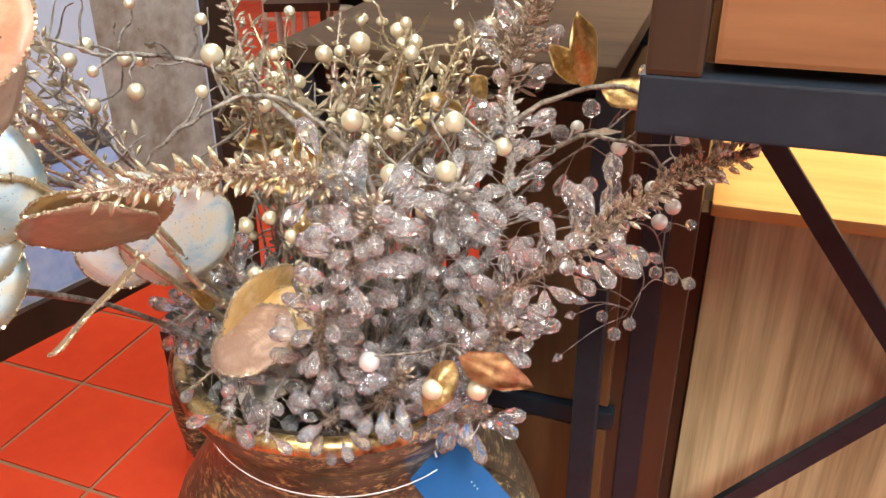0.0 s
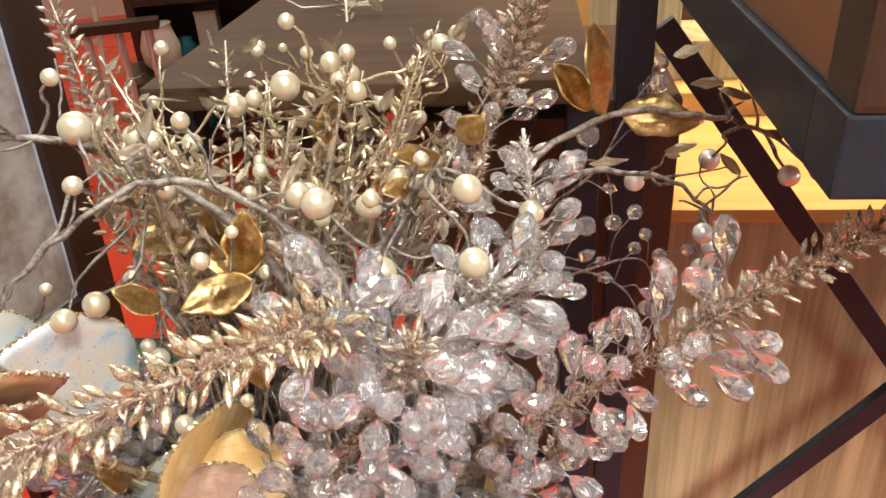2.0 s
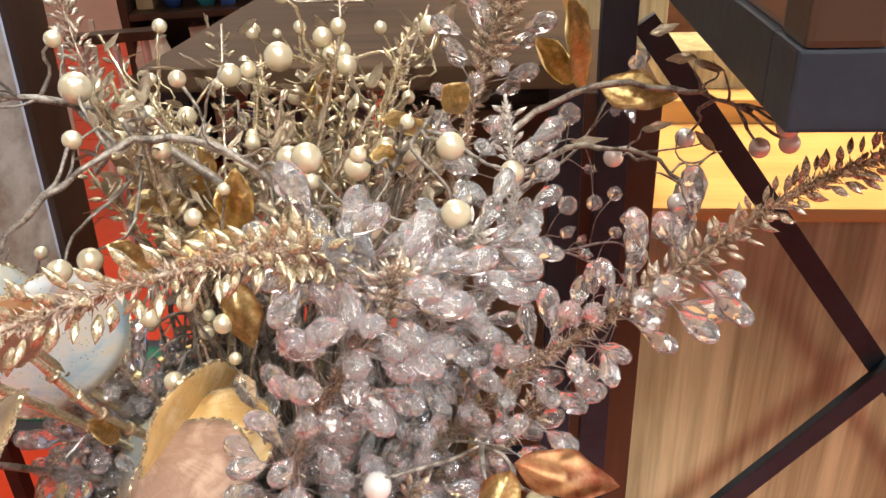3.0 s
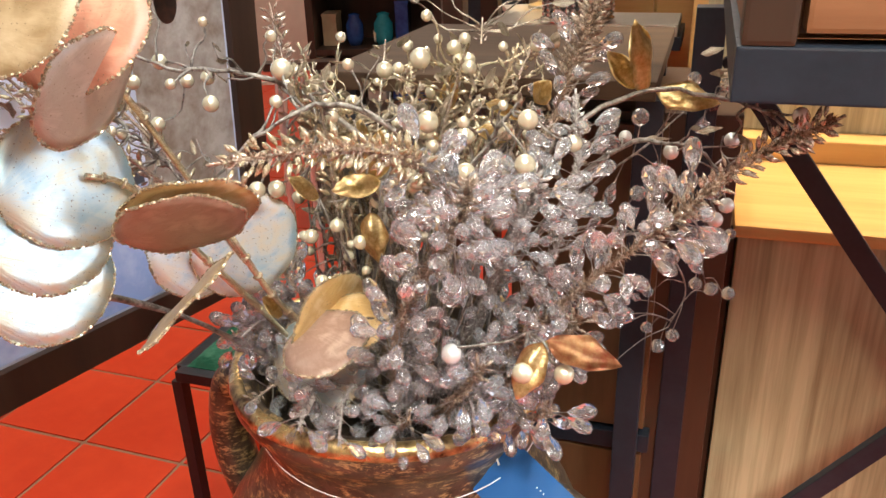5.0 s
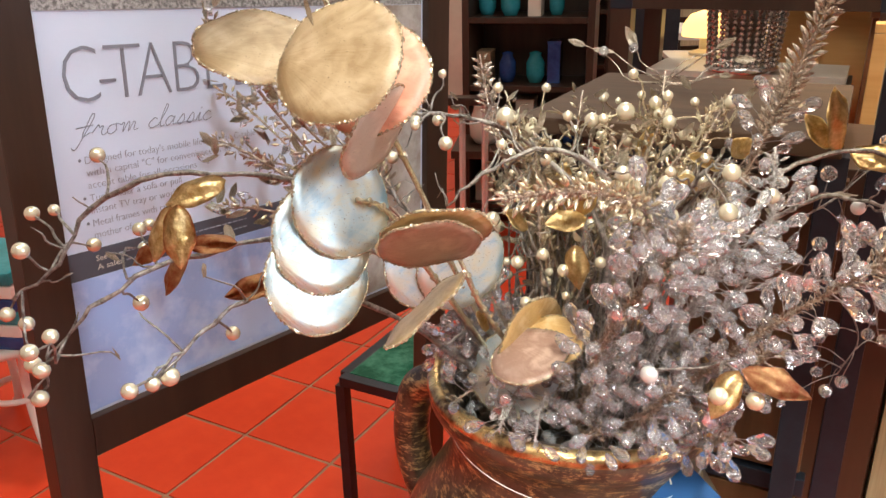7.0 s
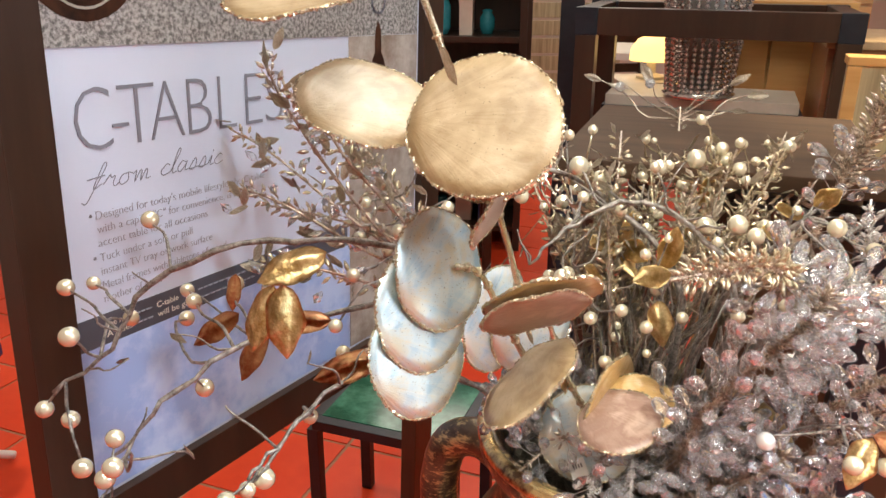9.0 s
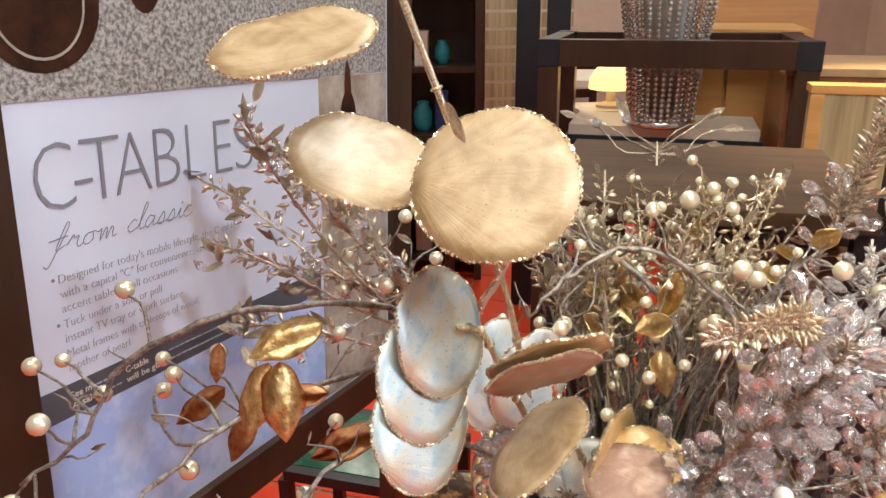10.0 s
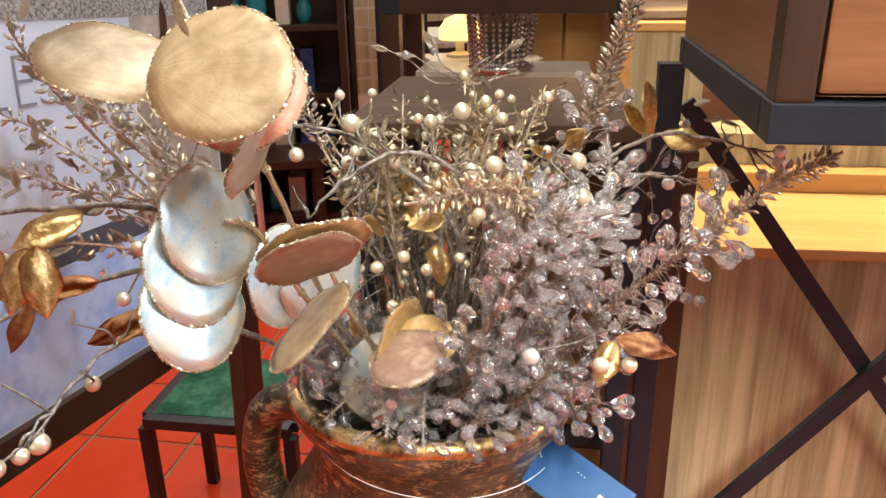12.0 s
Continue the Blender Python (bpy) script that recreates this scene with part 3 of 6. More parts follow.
def gold_stem(parent, line, r=0.0034):
    bm = bmesh.new()
    pts = curve_pts(line, 18)
    tube(bm, pts, r, r * 0.7, 7, 0.12)
    for i in range(2, 17, 2):
        tube(bm, [pts[i] - (pts[i + 1] - pts[i]).normalized() * 0.001, pts[i] + (pts[i + 1] - pts[i]).normalized() * 0.001], r * 1.25, r * 1.25, 7)
    return finish_stem(bm, parent, GOLDG)


def shell_flowers():
    s = stem_thing("shell_branch", "gold stem with large cream capiz shell discs", "decorative branch", "shell stems in the vase")
    gold_stem(s, (NECK + Vector((-0.05, 0.0, 0.02)), (-0.225, 0.60, 0.86), (-0.262, 0.53, 1.00), (-0.305, 0.47, 1.13), (-0.345, 0.47, 1.24), (-0.36, 0.46, 1.30)))
    shell_disc(s, (-0.291, 0.400, 1.124), (-0.27, -0.77, 0.58), 0.048, SHELLCREAM, "round cream shell disc with gold glitter edge")
    shell_disc(s, (-0.367, 0.457, 1.128), (0.25, -0.41, 0.88), 0.0475, SHELLCREAM, "cream shell disc with gold glitter edge")
    shell_disc(s, (-0.404, 0.441, 1.202), (0.15, 0.29, -0.95), 0.050, SHELLCREAM, "pale gold shell disc seen from below")
    shell_disc(s, (-0.284, 0.464, 1.103), (-0.16, -0.81, 0.56), 0.048, SHELLORANGE, "salmon pink shell disc")
    shell_disc(s, (-0.276, 0.439, 1.066), (0.85, -0.32, -0.42), 0.040, SHELLGREY, "beige shell disc")
    put_leaf(s, (-0.318, 0.418, 1.168), (0.45, -0.5, -0.75), 0.028, LEAF_GLIT, 1.6, "small folded gold petal")
    s = stem_thing("shell_branch", "gold stem with stacked blue-white capiz shell discs", "decorative branch", "shell stems in the vase")
    gold_stem(s, (NECK + Vector((-0.06, -0.03, 0.02)), (-0.205, 0.60, 0.80), (-0.262, 0.53, 0.93), (-0.285, 0.50, 0.985), (-0.305, 0.48, 1.0)))
    for c, n, r in (((-0.317, 0.478, 0.998), (0.73, -0.62, 0.29), 0.047), ((-0.330, 0.461, 0.973), (0.71, -0.63, 0.30), 0.047), ((-0.333, 0.448, 0.941), (0.71, -0.63, 0.31), 0.047)):
        shell_disc(s, c, n, r, SHELLBLUE, "blue-white pearly shell disc with gold glitter edge")
    s = stem_thing("shell_branch", "gold stem with brown-backed and white capiz shell discs", "decorative branch", "shell stems in the vase")
    gold_stem(s, (NECK + Vector((-0.05, -0.05, 0.02)), (-0.175, 0.585, 0.80), (-0.205, 0.55, 0.87), (-0.225, 0.53, 0.93)))
    shell_disc(s, (-0.244, 0.473, 0.964), (0.20, -0.67, -0.71), 0.044, SHELLPINK, "pink-brown underside of a shell disc")
    shell_disc(s, (-0.238, 0.481, 0.972), (0.18, -0.67, -0.72), 0.0465, SHELLGOLD, "amber shell disc")
    shell_disc(s, (-0.266, 0.578, 0.910), (0.76, -0.64, 0.09), 0.049, SHELLWHITE, "white pearly shell disc")
    shell_disc(s, (-0.230, 0.590, 0.898), (0.54, -0.84, -0.06), 0.048, SHELLWHITE, "blue-white pearly shell disc")
    shell_disc(s, (-0.248, 0.467, 0.908), (-0.68, 0.06, 0.73), 0.047, SHELLCREAM, "cream shell disc turned edge-on")
    put_leaf(s, (-0.20, 0.56, 0.845), (-0.4, -0.4, 0.6), 0.034, LEAF_GOLD, 0.4, "small gold petal")
    s = stem_thing("shell_branch", "short gold stem with amber and pink shell discs", "decorative branch", "shell stems in the vase")
    gold_stem(s, (NECK + Vector((-0.04, -0.06, 0.02)), (-0.165, 0.58, 0.77), (-0.17, 0.555, 0.82)))
    shell_disc(s, (-0.160, 0.566, 0.831), (0.77, -0.62, -0.11), 0.047, SHELLGOLD, "amber shell disc")
    shell_disc(s, (-0.160, 0.520, 0.839), (-0.28, -0.23, 0.93), 0.037, SHELLROSE, "pink shell disc with a dark centre")
    d = shell_disc(s, (-0.174, 0.576, 0.788), (-0.31, -0.81, 0.51), 0.047, SHELLBLUE, "white shell disc with a price sticker")
    shell_disc(s, (-0.146, 0.535, 0.844), (-0.24, -0.25, 0.93), 0.038, SHELLGOLD, "amber shell disc")
    return s


shell_flowers()

# ---- stems ----
P = 0.0078  # usual pearl radius


def left_twigs():
    lab = "long grey twig with cream pearls and gold leaves"
    s = pearl_branch((NECK + Vector((-0.05, -0.02, 0.02)), (-0.25, 0.60, 0.90), (-0.345, 0.535, 0.99), (-0.409, 0.485, 1.019), (-0.475, 0.455, 1.022), (-0.534, 0.455, 0.988), (-0.560, 0.44, 0.95), (-0.60, 0.43, 0.92)),
                     ((-0.537, 0.493, 1.032, 0.0076), (-0.606, 0.486, 0.979, 0.0076), (-0.585, 0.488, 0.982, 0.006), (-0.579, 0.426, 0.967, 0.0082), (-0.574, 0.520, 0.937, 0.0078), (-0.609, 0.431, 0.905, 0.0074), (-0.588, 0.425, 0.90, 0.0074), (-0.575, 0.405, 0.872, 0.0082)), twigs=3, thick=0.0028, label=lab, start=0.5)
    s = pearl_branch((NECK + Vector((-0.06, -0.02, 0.02)), (-0.26, 0.59, 0.88), (-0.36, 0.51, 0.955), (-0.45, 0.445, 0.955), (-0.505, 0.408, 0.932), (-0.532, 0.385, 0.90), (-0.55, 0.36, 0.868)),
                     ((-0.497, 0.454, 0.910, 0.0080), (-0.516, 0.330, 0.927, 0.0072), (-0.513, 0.499, 0.962, 0.0072), (-0.541, 0.567, 0.942, 0.0072), (-0.536, 0.543, 0.926, 0.0076), (-0.485, 0.523, 0.967, 0.0078), (-0.539, 0.386, 0.910, 0.0072), (-0.545, 0.375, 0.885, 0.0078), (-0.548, 0.37, 0.862, 0.0078)), twigs=3, thick=0.0026, label=lab, start=0.45)
    for at, d, size, me, spin, lb in (
        ((-0.395, 0.430, 1.030), (-0.7, -0.1, -0.35), 0.050, LEAF_GOLD, 0.4, "crumpled gold leaf"), ((-0.418, 0.392, 1.022), (0.0, -0.1, -1.0), 0.048, LEAF_GOLD, 0.2, "crumpled gold leaf"),
        ((-0.425, 0.395, 1.02), (-0.25, -0.1, -0.9), 0.045, LEAF_GOLD, 1.2, "crumpled gold leaf"), ((-0.395, 0.438, 0.975), (-0.9, 0.0, -0.15), 0.045, LEAF_COPPER, 0.3, "copper red leaf"),
        ((-0.445, 0.448, 0.965), (-0.35, -0.1, -0.9), 0.044, LEAF_COPPER, 0.0, "copper red leaf"), ((-0.470, 0.47, 0.965), (-0.75, 0.0, -0.6), 0.042, LEAF_COPPER, 1.0, "copper red leaf"),
        ((-0.360, 0.440, 0.945), (-0.8, 0.0, -0.35), 0.052, LEAF_COPPER, 0.6, "copper red leaf"), ((-0.478, 0.50, 0.985), (-0.1, 0.0, -0.9), 0.030, LEAF_COPPER, 2.0, "brown leaf")):
        put_leaf(s, at, d, size, me, spin, lb)
    pearl_branch((NECK + Vector((-0.06, -0.03, 0.02)), (-0.27, 0.56, 0.84), (-0.345, 0.465, 0.925), (-0.395, 0.425, 0.925), (-0.425, 0.395, 0.905), (-0.445, 0.365, 0.892)),
                 ((-0.437, 0.376, 0.885, 0.0086), (-0.456, 0.349, 0.887, 0.0072), (-0.446, 0.365, 0.884, 0.0066), (-0.419, 0.460, 0.881, 0.0072), (-0.398, 0.511, 0.910, 0.0070)), twigs=3, thick=0.0024, label=lab, start=0.55)
    # behind the shells, before the sign
    pearl_branch((NECK + Vector((-0.06, 0.02, 0.02)), (-0.25, 0.68, 0.86), (-0.33, 0.70, 0.95), (-0.40, 0.72, 1.01)),
                 ((-0.337, 0.693, 1.022, 0.0078), (-0.395, 0.717, 0.978, 0.007), (-0.395, 0.715, 0.962, 0.0068), (-0.357, 0.637, 0.973, 0.0085), (-0.416, 0.597, 0.893, 0.0078), (-0.40, 0.62, 0.935, 0.0076), (-0.40, 0.70, 0.945, 0.0076), (-0.37, 0.66, 0.945, 0.0066), (-0.31, 0.66, 0.99, 0.0075), (-0.29, 0.70, 1.02, 0.0075)), extra=4, twigs=16, start=0.45)
    for line, n in ((((-0.30, 0.66, 0.88), (-0.40, 0.67, 0.99), (-0.45, 0.62, 1.09), (-0.463, 0.585, 1.14)), 44), (((-0.30, 0.68, 0.88), (-0.42, 0.71, 0.97), (-0.50, 0.76, 1.02), (-0.55, 0.79, 1.04)), 44),
                    (((-0.28, 0.67, 0.87), (-0.40, 0.66, 0.95), (-0.48, 0.68, 0.99), (-0.53, 0.70, 1.0)), 40), (((-0.28, 0.70, 0.88), (-0.38, 0.76, 1.0), (-0.44, 0.80, 1.07)), 40),
                    (((-0.27, 0.69, 0.87), (-0.36, 0.70, 0.94), (-0.45, 0.73, 0.96), (-0.51, 0.75, 0.965)), 44), (((-0.27, 0.67, 0.88), (-0.35, 0.64, 0.98), (-0.40, 0.61, 1.05), (-0.42, 0.60, 1.09)), 40),
                    (((-0.27, 0.70, 0.87), (-0.36, 0.73, 0.98), (-0.44, 0.75, 1.05), (-0.48, 0.76, 1.09)), 44), (((-0.28, 0.66, 0.86), (-0.38, 0.63, 0.92), (-0.45, 0.63, 0.94), (-0.50, 0.64, 0.935)), 40)):
        sp = crystal_spray((NECK + Vector((-0.05, 0.01, 0.02)), *line), 0, n, 0.42, bud=RNG.choice((BUDC, BUDG)), hair=150, label="fine champagne glitter sprig with small buds", bud_len=1.15, start=0.4)
        for k in range(14):
            q = jitter(0.012) + Vector(line[1]).lerp(Vector(line[-1]), RNG.random())
            put_leaf(sp, q, jitter(1) + Vector((-0.4, 0, 0.5)), RNG.uniform(0.018, 0.028), LEAF_GLIT, RNG.uniform(0, 6))
            if k % 3 == 0:
                put("crystal", KITE, sp, frame_along(q + jitter(0.02), jitter(1), 0, 1.0))


def centre_pearls():
    # the arching twigs towards the front left
    pearl_branch((NECK + Vector((0.03, -0.03, 0.02)), (-0.055, 0.56, 0.93), (-0.10, 0.575, 1.00), (-0.155, 0.59, 1.018), (-0.205, 0.575, 0.998), (-0.24, 0.56, 0.97)),
                 ((-0.190, 0.630, 1.040, 0.0105), (-0.191, 0.656, 1.022, 0.008), (-0.189, 0.716, 0.980, 0.0082), (-0.165, 0.655, 1.022, 0.0082), (-0.07, 0.545, 1.012, 0.0095), (-0.150, 0.62, 1.0, 0.0065)), extra=2, twigs=7, thick=0.0032, start=0.4)
    pearl_branch((NECK + Vector((0.02, -0.01, 0.02)), (-0.09, 0.61, 0.92), (-0.15, 0.64, 1.0), (-0.22, 0.64, 1.035), (-0.27, 0.62, 1.045), (-0.31, 0.61, 1.06)),
                 ((-0.29, 0.63, 1.05, 0.0075), (-0.26, 0.66, 1.03, 0.0072), (-0.245, 0.60, 1.02, 0.0078), (-0.20, 0.60, 0.945, 0.0085), (-0.21, 0.57, 0.955, 0.0078)), extra=3, twigs=9, thick=0.003, start=0.45)
    pearl_branch((NECK + Vector((0.03, 0.0, 0.02)), (-0.06, 0.60, 0.90), (-0.03, 0.58, 0.97), (0.0, 0.56, 1.02)),
                 ((-0.071, 0.609, 0.988, 0.0088), (-0.040, 0.576, 0.991, 0.0088), (-0.015, 0.619, 0.985, 0.0082), (-0.005, 0.597, 0.988, 0.0088), (-0.080, 0.561, 0.960, 0.0078), (-0.002, 0.498, 0.990, 0.0088), (0.004, 0.528, 1.015, 0.0088), (0.039, 0.530, 0.995, 0.0076), (-0.043, 0.53, 0.975, 0.0092), (-0.082, 0.571, 0.952, 0.0078), (-0.02, 0.54, 0.94, 0.0078), (-0.065, 0.53, 0.935, 0.007), (0.0, 0.57, 0.955, 0.0066)), extra=3, twigs=8, start=0.4)
    pearl_branch((NECK + Vector((0.02, 0.03, 0.02)), (-0.08, 0.68, 0.90), (-0.06, 0.69, 0.98), (-0.03, 0.69, 1.03)),
                 ((-0.062, 0.724, 0.996, 0.0082), (0.038, 0.711, 1.040, 0.0078), (-0.073, 0.659, 1.040, 0.0105), (-0.077, 0.602, 0.992, 0.009), (-0.028, 0.70, 1.03, 0.0076), (-0.042, 0.68, 1.045, 0.0076), (-0.03, 0.66, 1.03, 0.0076), (-0.01, 0.69, 1.01, 0.006), (-0.105, 0.665, 1.03, 0.0085)), extra=10, twigs=10, start=0.4, mat=GOLDG, reach=0.065, leaves=1)
    pearl_branch((NECK + Vector((0.0, 0.05, 0.02)), (-0.09, 0.75, 0.88), (-0.07, 0.80, 0.95), (-0.05, 0.84, 0.99)), ((-0.050, 0.854, 0.988, 0.009), (-0.085, 0.80, 0.985, 0.0076), (-0.02, 0.83, 0.985, 0.0076)), extra=10, twigs=12, start=0.4, mat=GOLDG, reach=0.065)
    pearl_branch((NECK + Vector((-0.02, 0.05, 0.02)), (-0.13, 0.73, 0.88), (-0.15, 0.75, 0.96), (-0.17, 0.76, 1.0)), ((-0.17, 0.75, 0.985, 0.0085), (-0.14, 0.72, 0.99, 0.008)), extra=10, twigs=10, start=0.4, mat=GOLDG, reach=0.065)
    pearl_branch((NECK + Vector((0.04, 0.05, 0.02)), (-0.02, 0.74, 0.87), (0.02, 0.76, 0.96), (0.06, 0.77, 1.02)), ((0.06, 0.75, 1.035, 0.0078), (0.03, 0.77, 1.01, 0.0062)), extra=10, twigs=10, start=0.4, mat=GOLDG, reach=0.065)
    pearl_branch((NECK + Vector((-0.03, 0.0, 0.02)), (-0.14, 0.64, 0.82), (-0.165, 0.65, 0.89), (-0.185, 0.66, 0.94)), ((-0.200, 0.708, 0.899, 0.0078), (-0.175, 0.60, 0.90, 0.0075), (-0.15, 0.585, 0.915, 0.0070), (-0.165, 0.57, 0.87, 0.007)), extra=7, twigs=6, start=0.3)
    pearl_branch((NECK + Vector((0.0, 0.0, 0.02)), (-0.11, 0.62, 0.84), (-0.11, 0.60, 0.91), (-0.12, 0.59, 0.95)), ((-0.115, 0.60, 0.93, 0.0075), (-0.095, 0.58, 0.91, 0.0066), (-0.13, 0.57, 0.905, 0.007)), extra=6, twigs=6, start=0.3)
    # a thicket of bare upright twigs inside the mouth
    s = stem_thing("twig_bundle", "bundle of thin grey upright twigs", "twigs", "stems in the vase")
    for k in range(58):
        bm = bmesh.new()
        a = root(0.085)
        q = NECK + Vector((a.x - NECK.x, a.y - NECK.y, 0)) * 1.5 + Vector((RNG.uniform(-0.04, 0.06), RNG.uniform(-0.06, 0.05), RNG.uniform(0.18, 0.30)))
        if a.x < -0.11 and a.y < 0.66:
            a.y, q.y, q.x = a.y + 0.06, q.y + 0.10, q.x + 0.03
        twig(bm, a, q, 0.0019, 0.0008, 0.06)
        finish_stem(bm, s, TWIG, "twig")
    # silver glitter leaf sprigs filling the middle
    for k in range(44):
        a, q = root(0.06), Vector((RNG.uniform(-0.22, 0.09), RNG.uniform(0.62, 0.84), RNG.uniform(0.93, 1.05)))
        sp = crystal_spray((a + Vector((0, 0, 0.02)), a.lerp(q, 0.55) + Vector((0, 0, 0.03)), q), 0, 26, 0.5, bud=RNG.choice((BUDC, BUDG, BUDG)), core=RNG.choice((GOLDG, CHAMPAGNE)), hair=220, label="silvery glitter sprig with pointed buds", bud_len=1.2, start=0.45)
        for j in range(10):
            o = a.lerp(q, RNG.uniform(0.55, 1.0)) + jitter(0.02)
            put_leaf(sp, o, jitter(1) + Vector((0, 0, 0.6)), RNG.uniform(0.014, 0.024), RNG.choice((LEAF_SILV, LEAF_GLIT)), RNG.uniform(0, 6))
    # gold leaf pairs
    s = stem_thing("gold_leaf_stem", "thin stem with crumpled gold leaves", "decorative branch", "stems in the vase")
    for at, d, size, spin in (((-0.145, 0.655, 0.955), (-0.7, -0.6, 0.1), 0.055, 0.3), ((-0.14, 0.655, 0.955), (0.5, -0.6, -0.1), 0.050, 1.4), ((-0.14, 0.66, 0.95), (0.2, -0.5, -0.5), 0.045, 2.5), ((-0.135, 0.66, 0.95), (0.1, 0.1, 1.0), 0.045, 0.5),
                              ((-0.115, 0.585, 0.955), (0.2, 0.1, 1.0), 0.05, 0.0), ((-0.11, 0.58, 0.955), (-0.9, -0.3, -0.1), 0.05, 1.0), ((-0.12, 0.575, 0.93), (0.1, -0.1, -1.0), 0.05, 0.0), ((-0.165, 0.60, 0.935), (-0.6, -0.2, 0.5), 0.04, 0.7),
                              ((0.012, 0.602, 1.0), (-0.8, -0.2, 0.2), 0.045, 0.0), ((0.02, 0.605, 1.01), (0.3, -0.5, 0.5), 0.042, 0.8), ((-0.05, 0.70, 0.98), (0.1, 0.0, 1.0), 0.045, 0.4), ((0.0, 0.61, 0.98), (-0.9, -0.3, 0.2), 0.04, 0.9)):
        put_leaf(s, at, d, size * 0.86, LEAF_GOLD, spin, "crumpled gold leaf")
        bm = bmesh.new()
        twig(bm, Vector(at), NECK + Vector((0.0, 0.0, 0.08)) + jitter(0.03), 0.001, 0.0013, 0.05)
        finish_stem(bm, s, TWIG)


